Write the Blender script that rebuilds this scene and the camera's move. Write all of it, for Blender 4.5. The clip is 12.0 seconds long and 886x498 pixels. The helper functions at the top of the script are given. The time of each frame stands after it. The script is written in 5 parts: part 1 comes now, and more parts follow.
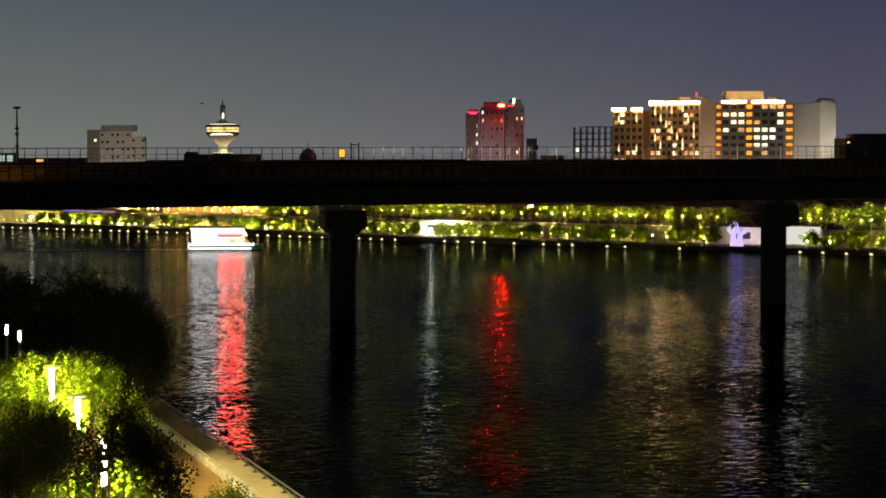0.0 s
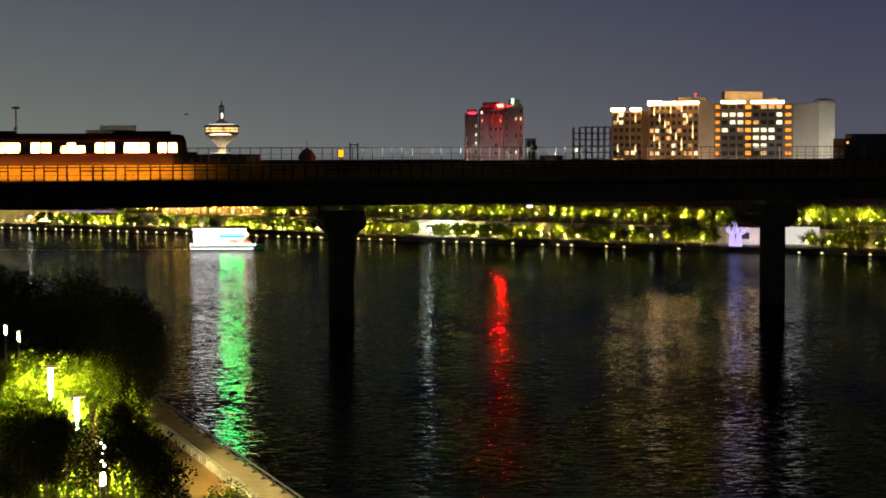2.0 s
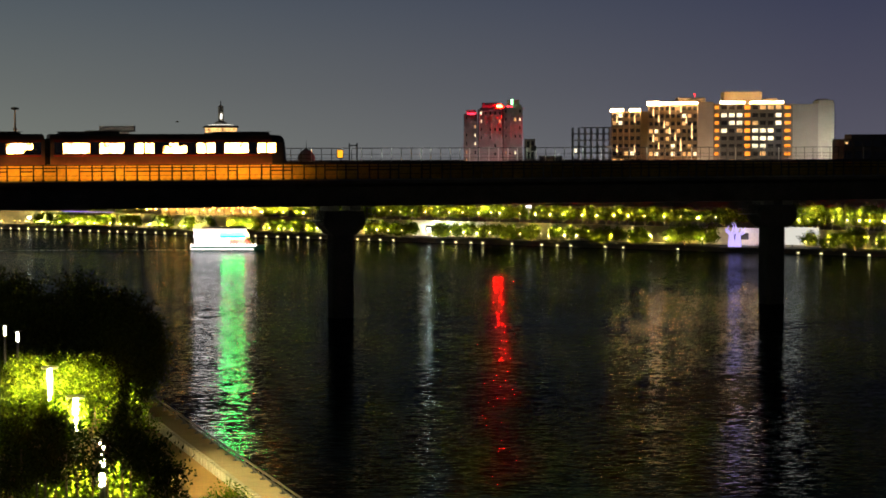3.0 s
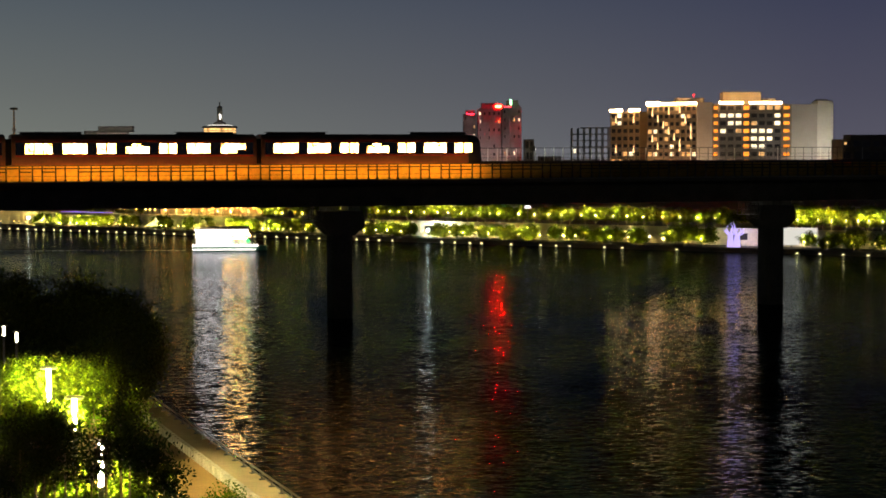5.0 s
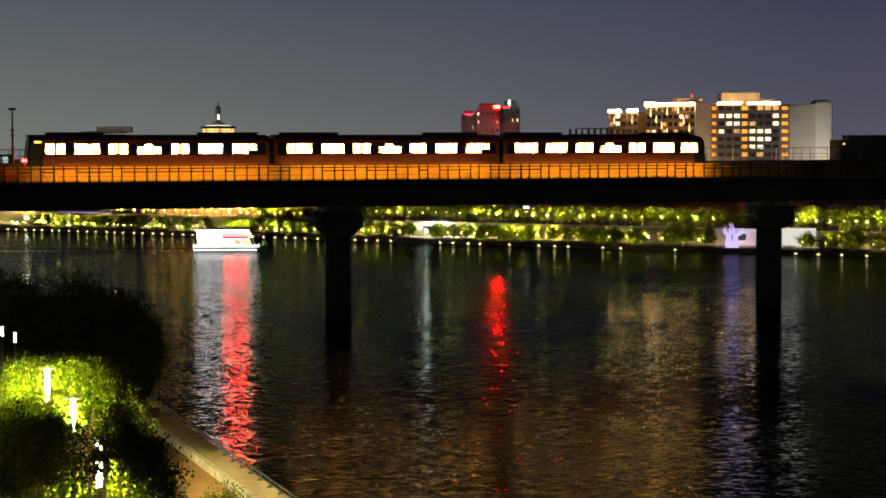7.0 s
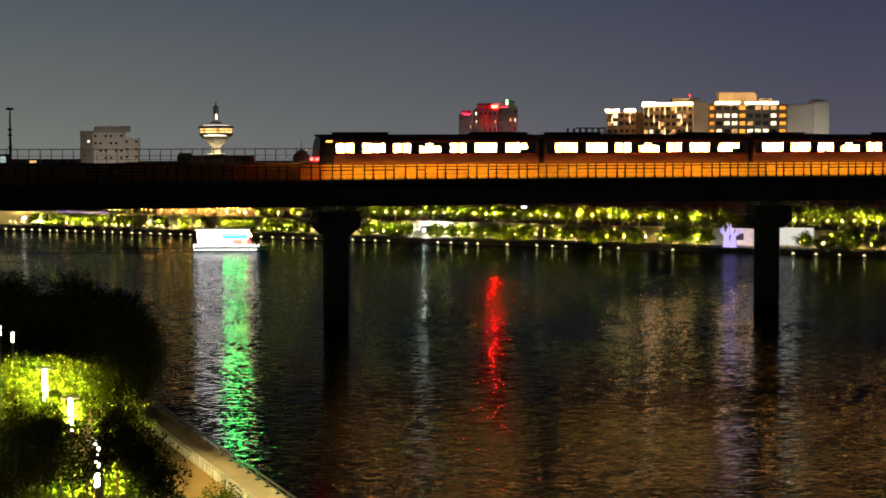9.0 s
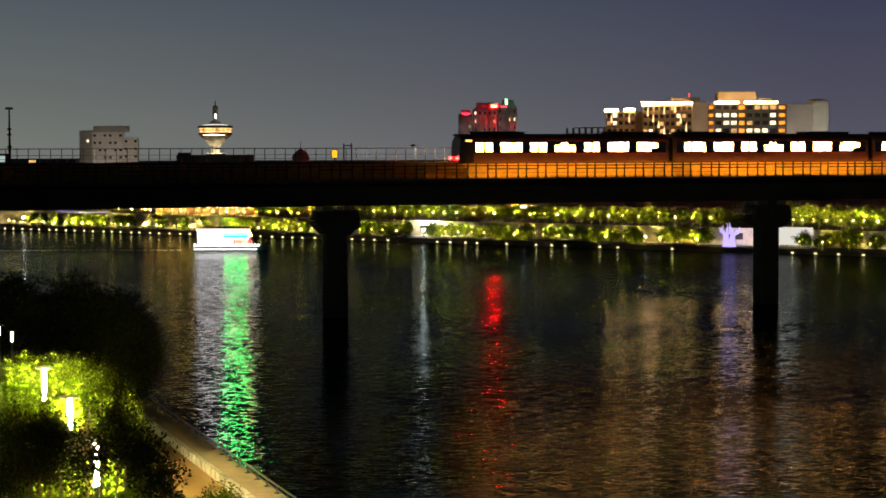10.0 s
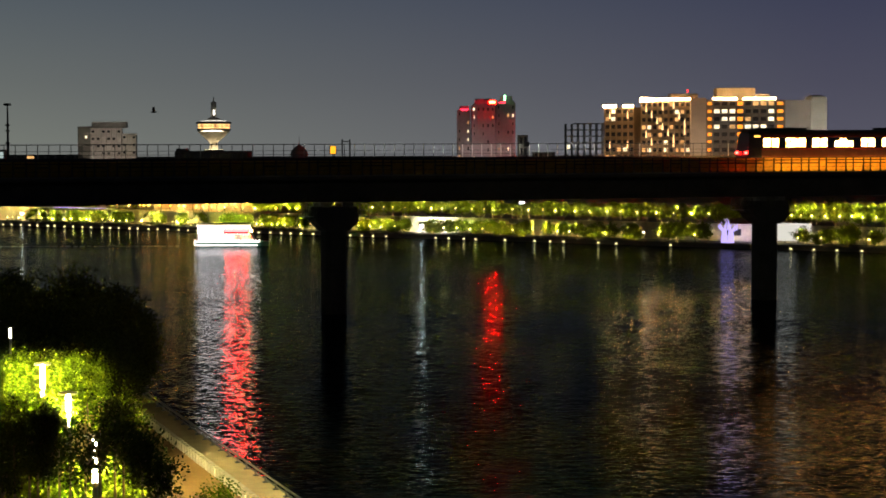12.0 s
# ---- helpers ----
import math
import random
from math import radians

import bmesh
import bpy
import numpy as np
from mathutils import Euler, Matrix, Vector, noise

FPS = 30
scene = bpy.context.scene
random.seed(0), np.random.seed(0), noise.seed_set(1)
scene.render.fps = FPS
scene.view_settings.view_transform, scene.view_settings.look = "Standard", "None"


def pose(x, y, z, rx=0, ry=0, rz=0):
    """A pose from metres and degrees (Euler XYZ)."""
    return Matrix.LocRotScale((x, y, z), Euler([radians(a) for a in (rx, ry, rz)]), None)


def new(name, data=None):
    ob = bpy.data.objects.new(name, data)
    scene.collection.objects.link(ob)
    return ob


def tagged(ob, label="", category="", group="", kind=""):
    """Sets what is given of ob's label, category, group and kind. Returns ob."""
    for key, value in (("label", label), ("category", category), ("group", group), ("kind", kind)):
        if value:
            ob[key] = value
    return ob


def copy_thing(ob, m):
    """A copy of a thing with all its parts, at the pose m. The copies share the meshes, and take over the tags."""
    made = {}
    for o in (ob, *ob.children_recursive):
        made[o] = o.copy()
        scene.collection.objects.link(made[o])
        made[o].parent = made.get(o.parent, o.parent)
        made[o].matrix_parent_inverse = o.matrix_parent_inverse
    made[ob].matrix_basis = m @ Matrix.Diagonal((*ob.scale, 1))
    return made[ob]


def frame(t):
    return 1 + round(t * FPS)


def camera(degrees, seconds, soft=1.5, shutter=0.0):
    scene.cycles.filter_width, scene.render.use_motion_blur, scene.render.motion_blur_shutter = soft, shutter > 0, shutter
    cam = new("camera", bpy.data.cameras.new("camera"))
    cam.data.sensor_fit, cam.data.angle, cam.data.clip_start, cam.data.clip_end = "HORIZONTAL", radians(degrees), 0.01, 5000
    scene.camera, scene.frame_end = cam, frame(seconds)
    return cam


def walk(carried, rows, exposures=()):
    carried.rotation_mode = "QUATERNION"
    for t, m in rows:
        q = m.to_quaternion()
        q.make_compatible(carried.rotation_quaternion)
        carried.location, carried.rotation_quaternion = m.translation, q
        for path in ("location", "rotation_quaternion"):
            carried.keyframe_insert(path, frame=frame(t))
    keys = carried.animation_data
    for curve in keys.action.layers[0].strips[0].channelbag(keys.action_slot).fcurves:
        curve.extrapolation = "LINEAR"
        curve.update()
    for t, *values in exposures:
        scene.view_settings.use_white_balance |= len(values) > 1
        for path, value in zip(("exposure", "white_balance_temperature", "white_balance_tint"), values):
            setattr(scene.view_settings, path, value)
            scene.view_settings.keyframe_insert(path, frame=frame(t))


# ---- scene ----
# camera: high on the near bank, looking across the river; it pans a little
EYE = (0.0, 0.0, 15.8)
LENS = 3400.0
cam = camera(25.97, 12.0, soft=1.7)
DRIFT = ((0, 0, 0), (1, -0.1, 0), (1.5, -1.3, 0), (2, -1.8, 0.3), (2.5, -2.9, 1.0), (3, -3.2, 1.2),
         (5, -5.0, 1.8), (5.5, -5.3, 2.1), (6, -6.1, 2.3), (6.5, -6.5, 2.5), (7, -7.8, 2.5), (9, -11.7, 2.0),
         (9.5, -12.4, 1.8), (10, -12.9, 1.2), (10.5, -13.7, 0.8), (11, -14.1, 0.3), (11.5, -14.5, -0.2),
         (11.7, -14.8, -0.6), (11.8, -15.0, -2.0), (11.9, -15.3, -3.8), (12, -15.7, -5.8))


def aim(dx, dy):
    k = math.degrees(1 / LENS)
    return pose(*EYE, 90 - 3.047 + dy * k, 0, dx * k) @ pose(0, 0, 0, 0, 0, -0.15)


walk(cam, [(t, aim(dx, dy)) for t, dx, dy in DRIFT])

# ---------------------------------------------------------------- night sky
scene.view_settings.exposure = 0.0
world = bpy.data.worlds.new("night_sky")
scene.world = world
world.use_nodes = True
wn = world.node_tree.nodes
wl = world.node_tree.links
wn.clear()
w_out = wn.new("ShaderNodeOutputWorld")
w_bg = wn.new("ShaderNodeBackground")
w_co = wn.new("ShaderNodeTexCoord")
w_sep = wn.new("ShaderNodeSeparateXYZ")
wl.new(w_co.outputs["Generated"], w_sep.inputs[0])
w_up = wn.new("ShaderNodeValToRGB")
el = w_up.color_ramp.elements
el[0].position, el[0].color = 0.0, (0.128, 0.132, 0.134, 1)
el[1].position, el[1].color = 1.0, (0.0006, 0.0008, 0.0010, 1)
for pos, col in ((0.03, (0.098, 0.103, 0.114, 1)), (0.076, (0.062, 0.072, 0.096, 1)), (0.105, (0.020, 0.029, 0.037, 1)), (0.14, (0.005, 0.0075, 0.0095, 1)), (0.20, (0.0014, 0.002, 0.0026, 1)), (0.40, (0.0007, 0.001, 0.0013, 1))):
    e = el.new(pos)
    e.color = col
wl.new(w_sep.outputs["Z"], w_up.inputs[0])
w_side = wn.new("ShaderNodeMapRange")
w_side.inputs["From Min"].default_value, w_side.inputs["From Max"].default_value = -0.24, 0.20
wl.new(w_sep.outputs["X"], w_side.inputs["Value"])
w_tint = wn.new("ShaderNodeMix")
w_tint.data_type = "RGBA"
w_tint.inputs[6].default_value, w_tint.inputs[7].default_value = (1.40, 1.47, 1.26, 1), (0.73, 0.69, 0.92, 1)
wl.new(w_side.outputs[0], w_tint.inputs[0])
w_mul = wn.new("ShaderNodeMix")
w_mul.data_type, w_mul.blend_type = "RGBA", "MULTIPLY"
w_mul.inputs[0].default_value = 1
wl.new(w_up.outputs[0], w_mul.inputs[6])
wl.new(w_tint.outputs[2], w_mul.inputs[7])
wl.new(w_mul.outputs[2], w_bg.inputs[0])
w_bg.inputs[1].default_value = 1.0
wl.new(w_bg.outputs[0], w_out.inputs[0])

# ---------------------------------------------------------------- materials


def mat(name, color, rough=0.7, metal=0.0, vary=0.25, size=1.0, bump=0.2, fine=12.0, per_object=0.0):
    """A surface with grain and stains at two scales, sizes in metres."""
    m = bpy.data.materials.new(name)
    m.use_nodes = True
    n, l = m.node_tree.nodes, m.node_tree.links
    b = n["Principled BSDF"]
    co = n.new("ShaderNodeTexCoord")
    big = n.new("ShaderNodeTexNoise")
    big.inputs["Scale"].default_value, big.inputs["Detail"].default_value = 1 / size, 4
    small = n.new("ShaderNodeTexNoise")
    small.inputs["Scale"].default_value, small.inputs["Detail"].default_value = fine / size, 3
    for t in (big, small):
        l.new(co.outputs["Object"], t.inputs["Vector"])
    mix = n.new("ShaderNodeMath")
    mix.operation = "ADD"
    l.new(big.outputs["Fac"], mix.inputs[0])
    l.new(small.outputs["Fac"], mix.inputs[1])
    src = mix.outputs[0]
    if per_object:
        info = n.new("ShaderNodeObjectInfo")
        ad = n.new("ShaderNodeMath")
        ad.operation = "MULTIPLY_ADD"
        l.new(info.outputs["Random"], ad.inputs[0])
        ad.inputs[1].default_value = per_object
        l.new(src, ad.inputs[2])
        src = ad.outputs[0]
    ramp = n.new("ShaderNodeValToRGB")
    lo = tuple(c * (1 - vary) for c in color) + (1,)
    hi = tuple(min(1, c * (1 + vary)) for c in color) + (1,)
    ramp.color_ramp.elements[0].position, ramp.color_ramp.elements[0].color = 0.35, lo
    ramp.color_ramp.elements[1].position, ramp.color_ramp.elements[1].color = 0.68, hi
    half = n.new("ShaderNodeMath")
    half.operation = "MULTIPLY"
    half.inputs[1].default_value = 0.5
    l.new(src, half.inputs[0])
    l.new(half.outputs[0], ramp.inputs[0])
    l.new(ramp.outputs[0], b.inputs["Base Color"])
    b.inputs["Roughness"].default_value, b.inputs["Metallic"].default_value = rough, metal
    if bump:
        bp = n.new("ShaderNodeBump")
        bp.inputs["Strength"].default_value, bp.inputs["Distance"].default_value = bump, 0.02
        l.new(small.outputs["Fac"], bp.inputs["Height"])
        l.new(bp.outputs[0], b.inputs["Normal"])
    return m


def glow(name, color, strength, vary=0.0, size=1.0):
    """A light source: lamp, lit window or sign."""
    m = bpy.data.materials.new(name)
    m.use_nodes = True
    n, l = m.node_tree.nodes, m.node_tree.links
    n.clear()
    out, e = n.new("ShaderNodeOutputMaterial"), n.new("ShaderNodeEmission")
    e.inputs["Color"].default_value, e.inputs["Strength"].default_value = (*color, 1), strength
    if vary:
        co, t = n.new("ShaderNodeTexCoord"), n.new("ShaderNodeTexNoise")
        info = n.new("ShaderNodeObjectInfo")
        t.noise_dimensions = "4D"
        t.inputs["Scale"].default_value = 1 / size
        l.new(co.outputs["Object"], t.inputs["Vector"])
        w = n.new("ShaderNodeMath")
        w.operation = "MULTIPLY"
        w.inputs[1].default_value = 40
        l.new(info.outputs["Random"], w.inputs[0])
        l.new(w.outputs[0], t.inputs["W"])
        r = n.new("ShaderNodeMapRange")
        r.inputs["From Min"].default_value, r.inputs["From Max"].default_value = 0.35, 0.65
        r.inputs["To Min"].default_value, r.inputs["To Max"].default_value = strength * (1 - vary), strength * (1 + vary)
        l.new(t.outputs["Fac"], r.inputs["Value"])
        l.new(r.outputs[0], e.inputs["Strength"])
    l.new(e.outputs[0], out.inputs[0])
    return m


def water_material():
    m = bpy.data.materials.new("river_water")
    m.use_nodes = True
    n, l = m.node_tree.nodes, m.node_tree.links
    n.remove(n["Principled BSDF"])
    b, rim = n.new("ShaderNodeBsdfGlossy"), n.new("ShaderNodeFresnel")
    b.inputs["Color"].default_value = (0.86, 0.94, 1.0, 1)
    b.inputs["Roughness"].default_value = 0.05
    rim.inputs["IOR"].default_value = 1.035
    co = n.new("ShaderNodeTexCoord")

    def waves(sx, sy, detail, kx, ky):
        mp = n.new("ShaderNodeMapping")
        mp.inputs["Scale"].default_value = (sx, sy, 1)
        t = n.new("ShaderNodeTexNoise")
        t.inputs["Scale"].default_value, t.inputs["Detail"].default_value = 1.0, detail
        l.new(co.outputs["Object"], mp.inputs[0])
        l.new(mp.outputs[0], t.inputs["Vector"])
        s = n.new("ShaderNodeVectorMath")
        s.operation = "SUBTRACT"
        s.inputs[1].default_value = (0.5, 0.5, 0.5)
        l.new(t.outputs["Color"], s.inputs[0])
        k = n.new("ShaderNodeVectorMath")
        k.operation = "MULTIPLY"
        k.inputs[1].default_value = (kx, ky, 0)
        l.new(s.outputs[0], k.inputs[0])
        return k.outputs[0]

    ripple, swell = waves(2.6, 11.0, 2.0, 0.42, 0.66), waves(0.5, 1.6, 1.0, 0.04, 0.09)
    patch = n.new("ShaderNodeTexNoise")
    patch.inputs["Scale"].default_value, patch.inputs["Detail"].default_value = 1.0, 3
    patch_map = n.new("ShaderNodeMapping")
    patch_map.inputs["Scale"].default_value = (0.016, 0.034, 1)
    patch_map.inputs["Rotation"].default_value = (0, 0, radians(-20))
    l.new(co.outputs["Object"], patch_map.inputs[0])
    l.new(patch_map.outputs[0], patch.inputs["Vector"])
    amp = n.new("ShaderNodeMapRange")
    amp.inputs["From Min"].default_value, amp.inputs["From Max"].default_value = 0.36, 0.6
    amp.inputs["To Min"].default_value, amp.inputs["To Max"].default_value = 0.45, 1.35
    l.new(patch.outputs["Fac"], amp.inputs["Value"])
    gust_map = n.new("ShaderNodeMapping")
    gust_map.inputs["Scale"].default_value = (0.8, 2.6, 1)
    gust = n.new("ShaderNodeTexNoise")
    gust.inputs["Scale"].default_value, gust.inputs["Detail"].default_value = 1.0, 2
    l.new(co.outputs["Object"], gust_map.inputs[0])
    l.new(gust_map.outputs[0], gust.inputs["Vector"])
    rough = n.new("ShaderNodeMapRange")
    rough.inputs["From Min"].default_value, rough.inputs["From Max"].default_value = 0.42, 0.70
    rough.inputs["To Min"].default_value, rough.inputs["To Max"].default_value = 0.28, 2.9
    l.new(gust.outputs["Fac"], rough.inputs["Value"])
    both = n.new("ShaderNodeMath")
    both.operation = "MULTIPLY"
    l.new(amp.outputs[0], both.inputs[0])
    l.new(rough.outputs[0], both.inputs[1])
    sc = n.new("ShaderNodeVectorMath")
    sc.operation = "SCALE"
    l.new(ripple, sc.inputs[0])
    l.new(both.outputs[0], sc.inputs["Scale"])
    cur = sc.outputs[0]
    for other in (swell, None):
        a = n.new("ShaderNodeVectorMath")
        a.operation = "ADD"
        l.new(cur, a.inputs[0])
        if other is None:
            a.inputs[1].default_value = (0, 0, 1)
        else:
            l.new(other, a.inputs[1])
        cur = a.outputs[0]
    nz = n.new("ShaderNodeVectorMath")
    nz.operation = "NORMALIZE"
    l.new(cur, nz.inputs[0])
    l.new(nz.outputs[0], b.inputs["Normal"])
    l.new(nz.outputs[0], rim.inputs["Normal"])
    # murky water body under a surface too finely broken to mirror fully
    body, mx, share = n.new("ShaderNodeBsdfDiffuse"), n.new("ShaderNodeMixShader"), n.new("ShaderNodeMath")
    body.inputs["Color"].default_value = (0.004, 0.012, 0.016, 1)
    share.operation = "MULTIPLY"
    share.inputs[1].default_value = 0.61
    l.new(rim.outputs[0], share.inputs[0])
    l.new(share.outputs[0], mx.inputs[0])
    l.new(body.outputs[0], mx.inputs[1])
    l.new(b.outputs[0], mx.inputs[2])
    l.new(mx.outputs[0], n["Material Output"].inputs[0])
    return m


def translucent(name, color, clear=0.7):
    m = bpy.data.materials.new(name)
    m.use_nodes = True
    n, l = m.node_tree.nodes, m.node_tree.links
    n.clear()
    out, mx = n.new("ShaderNodeOutputMaterial"), n.new("ShaderNodeMixShader")
    d, tr = n.new("ShaderNodeBsdfDiffuse"), n.new("ShaderNodeBsdfTranslucent")
    co, t, r = n.new("ShaderNodeTexCoord"), n.new("ShaderNodeTexNoise"), n.new("ShaderNodeValToRGB")
    t.inputs["Scale"].default_value, t.inputs["Detail"].default_value = 2.5, 4
    l.new(co.outputs["Object"], t.inputs["Vector"])
    l.new(t.outputs["Fac"], r.inputs[0])
    r.color_ramp.elements[0].position, r.color_ramp.elements[0].color = 0.3, tuple(c * 0.7 for c in color) + (1,)
    r.color_ramp.elements[1].position, r.color_ramp.elements[1].color = 0.7, color + (1,)
    l.new(r.outputs[0], tr.inputs[0])
    l.new(r.outputs[0], d.inputs[0])
    mx.inputs[0].default_value = clear
    l.new(d.outputs[0], mx.inputs[1])
    l.new(tr.outputs[0], mx.inputs[2])
    l.new(mx.outputs[0], out.inputs[0])
    return m


def leaf_material(name, color, thin=0.45):
    """Leaves: diffuse with light shining through, each leaf a little different."""
    m = bpy.data.materials.new(name)
    m.use_nodes = True
    n, l = m.node_tree.nodes, m.node_tree.links
    n.clear()
    out, mx = n.new("ShaderNodeOutputMaterial"), n.new("ShaderNodeMixShader")
    d, tr = n.new("ShaderNodeBsdfDiffuse"), n.new("ShaderNodeBsdfTranslucent")
    g, r = n.new("ShaderNodeNewGeometry"), n.new("ShaderNodeValToRGB")
    l.new(g.outputs["Random Per Island"], r.inputs[0])
    r.color_ramp.elements[0].color = tuple(c * 0.55 for c in color) + (1,)
    r.color_ramp.elements[1].color = tuple(c * 1.35 for c in color) + (1,)
    l.new(r.outputs[0], d.inputs[0])
    l.new(r.outputs[0], tr.inputs[0])
    mx.inputs[0].default_value = thin
    l.new(d.outputs[0], mx.inputs[1])
    l.new(tr.outputs[0], mx.inputs[2])
    l.new(mx.outputs[0], out.inputs[0])
    return m


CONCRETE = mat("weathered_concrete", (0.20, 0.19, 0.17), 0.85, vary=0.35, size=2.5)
# Darker copy of the concrete, with night shade put into its colour.
CONCRETE_DARK = mat("shaded_concrete", (0.075, 0.07, 0.062), 0.9, vary=0.4, size=2.0)
STEEL = mat("painted_steel", (0.06, 0.06, 0.06), 0.5, metal=0.4, vary=0.3, size=0.4)
STEEL_PALE = mat("galvanised_steel", (0.42, 0.42, 0.40), 0.45, metal=0.7, vary=0.25, size=0.4)
# Pale copy for fence posts, with the light on them put into its colour.
POST_LIT = mat("lit_post_paint", (0.66, 0.66, 0.62), 0.5, vary=0.2, size=0.5)
POST_FILL = glow("post_fill_strip", (0.95, 1.0, 0.9), 100.0)
PANEL = translucent("amber_panel", (0.80, 0.60, 0.20), 0.85)
WATER = water_material()
SOIL = mat("river_bed", (0.06, 0.05, 0.04), 0.95, size=8)
GROUND = mat("dry_ground", (0.12, 0.10, 0.07), 0.95, size=10)
PAVING = mat("tan_paving", (0.27, 0.15, 0.04), 0.8, vary=0.22, size=1.6, bump=0.3)
STONE = mat("pale_stone", (0.46, 0.41, 0.31), 0.75, vary=0.2, size=0.6, bump=0.3, per_object=0.2)
KERB_STONE = mat("kerb_stone", (0.42, 0.32, 0.18), 0.8, vary=0.2, size=0.6, bump=0.3, per_object=0.2)
EMBANK = mat("embankment_stone", (0.13, 0.12, 0.10), 0.9, vary=0.4, size=3)
PLASTER = mat("cream_plaster", (0.55, 0.48, 0.36), 0.85, vary=0.15, size=5)
BARK = mat("bark", (0.09, 0.065, 0.045), 0.95, vary=0.4, size=0.3, bump=0.6)
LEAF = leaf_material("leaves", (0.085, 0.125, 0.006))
# Darker copy of the leaves: shade of the unlit trees in its colour.
LEAF_SHADE = leaf_material("shaded_leaves", (0.030, 0.040, 0.010), 0.1)
LEAF_FAR = leaf_material("far_leaves", (0.095, 0.125, 0.015))
ROOF_STEEL = mat("train_roof", (0.16, 0.16, 0.15), 0.6, metal=0.3, vary=0.3, size=1.0)
# Red-brown base: the warm light on the steel is put into its colour.
BODY_STEEL = mat("warm_lit_train_body", (0.27, 0.11, 0.065), 0.42, metal=0.3, vary=0.18, size=1.5, bump=0.08)
BODY_RED = mat("train_red_stripe", (0.55, 0.05, 0.03), 0.4, vary=0.15, size=1.0, bump=0.05)
CAB_DARK = mat("cab_dark_paint", (0.035, 0.03, 0.028), 0.35, vary=0.2, size=1.0, bump=0.05)
GLASS_DARK = mat("tinted_glass", (0.012, 0.012, 0.014), 0.12, vary=0.2, size=1.0, bump=0)
RUBBER = mat("black_rubber", (0.02, 0.02, 0.02), 0.8, vary=0.3, size=0.5)
WHITE_PAINT = mat("white_paint", (0.75, 0.75, 0.72), 0.4, vary=0.1, size=1.0, bump=0.05)
GREEN_PAINT = mat("green_paint", (0.05, 0.22, 0.14), 0.4, vary=0.15, size=1.0, bump=0.05)
FEATHER = mat("dark_feathers", (0.02, 0.018, 0.016), 0.8, vary=0.3, size=0.2)

TRAIN_LIGHT = glow("train_window_light", (1.0, 0.42, 0.09), 42.0, vary=0.97, size=0.4)
PANEL_FILL = glow("panel_fill_glow", (1.0, 0.54, 0.12), 48.0)
TAIL_RED = glow("tail_lamp", (1.0, 0.006, 0.005), 110.0)
SIGN_AMBER = glow("end_sign_light", (1.0, 0.5, 0.08), 3.0)
HEAD_WHITE = glow("head_lamp", (1.0, 0.9, 0.7), 5.0)
LAMP_TUBE = glow("lamp_tube", (1.0, 0.88, 0.38), 4000.0)

# ---------------------------------------------------------------- mesh helpers


def box(bm, x0, x1, y0, y1, z0, z1):
    v = [bm.verts.new((x, y, z)) for z in (z0, z1) for y in (y0, y1) for x in (x0, x1)]
    for f in ((0, 2, 3, 1), (4, 5, 7, 6), (0, 1, 5, 4), (1, 3, 7, 5), (3, 2, 6, 7), (2, 0, 4, 6)):
        bm.faces.new([v[i] for i in f])
    return v


def tube(bm, p, q, r0, r1=None, seg=8):
    p, q = Vector(p), Vector(q)
    r1 = r0 if r1 is None else r1
    z = (q - p).normalized()
    x = z.orthogonal().normalized()
    y = z.cross(x)
    rings = []
    for c, r in ((p, r0), (q, r1)):
        rings.append([bm.verts.new(c + x * (r * math.cos(a)) + y * (r * math.sin(a))) for a in (2 * math.pi * i / seg for i in range(seg))])
    for i in range(seg):
        j = (i + 1) % seg
        bm.faces.new((rings[0][i], rings[0][j], rings[1][j], rings[1][i]))
    bm.faces.new(rings[0][::-1])
    bm.faces.new(rings[1])


def lathe(bm, x, y, profile, seg=24):
    """A turned form about a vertical axis; profile: (radius, z) from the bottom up."""
    rings = [[bm.verts.new((x + r * math.cos(2 * math.pi * i / seg), y + r * math.sin(2 * math.pi * i / seg), z)) for i in range(seg)] for r, z in profile]
    for a, b in zip(rings, rings[1:]):
        for i in range(seg):
            j = (i + 1) % seg
            bm.faces.new((a[i], a[j], b[j], b[i]))
    bm.faces.new(rings[0][::-1])
    bm.faces.new(rings[-1])


def prism(bm, outline, axis, a0, a1):
    """Extrudes a 2D outline along axis 'x' (outline in y, z) or 'y' (outline in x, z)."""
    def at(p, a):
        return (a, p[0], p[1]) if axis == "x" else (p[0], a, p[1]) if axis == "y" else (p[0], p[1], a)
    lo, hi = [bm.verts.new(at(p, a0)) for p in outline], [bm.verts.new(at(p, a1)) for p in outline]
    n = len(outline)
    for i in range(n):
        j = (i + 1) % n
        bm.faces.new((lo[i], lo[j], hi[j], hi[i]))
    bm.faces.new(lo[::-1])
    bm.faces.new(hi)


def mesh_of(name, bm, material):
    bmesh.ops.recalc_face_normals(bm, faces=bm.faces)
    me = bpy.data.meshes.new(name)
    bm.to_mesh(me)
    bm.free()
    me.materials.append(material)
    return me


def part(name, bm, material, parent, label=""):
    me = bm if isinstance(bm, bpy.types.Mesh) else mesh_of(name, bm, material)
    ob = new(name, me)
    ob.parent = parent
    if label:
        ob["label"] = label
    return ob


def solid(name, material, *boxes):
    bm = bmesh.new()
    for b in boxes:
        box(bm, *b)
    return mesh_of(name, bm, material)


def thing(name, m, label, category, group="", kind=""):
    ob = new(name)
    ob.matrix_world = m
    return tagged(ob, label, category, group, kind)


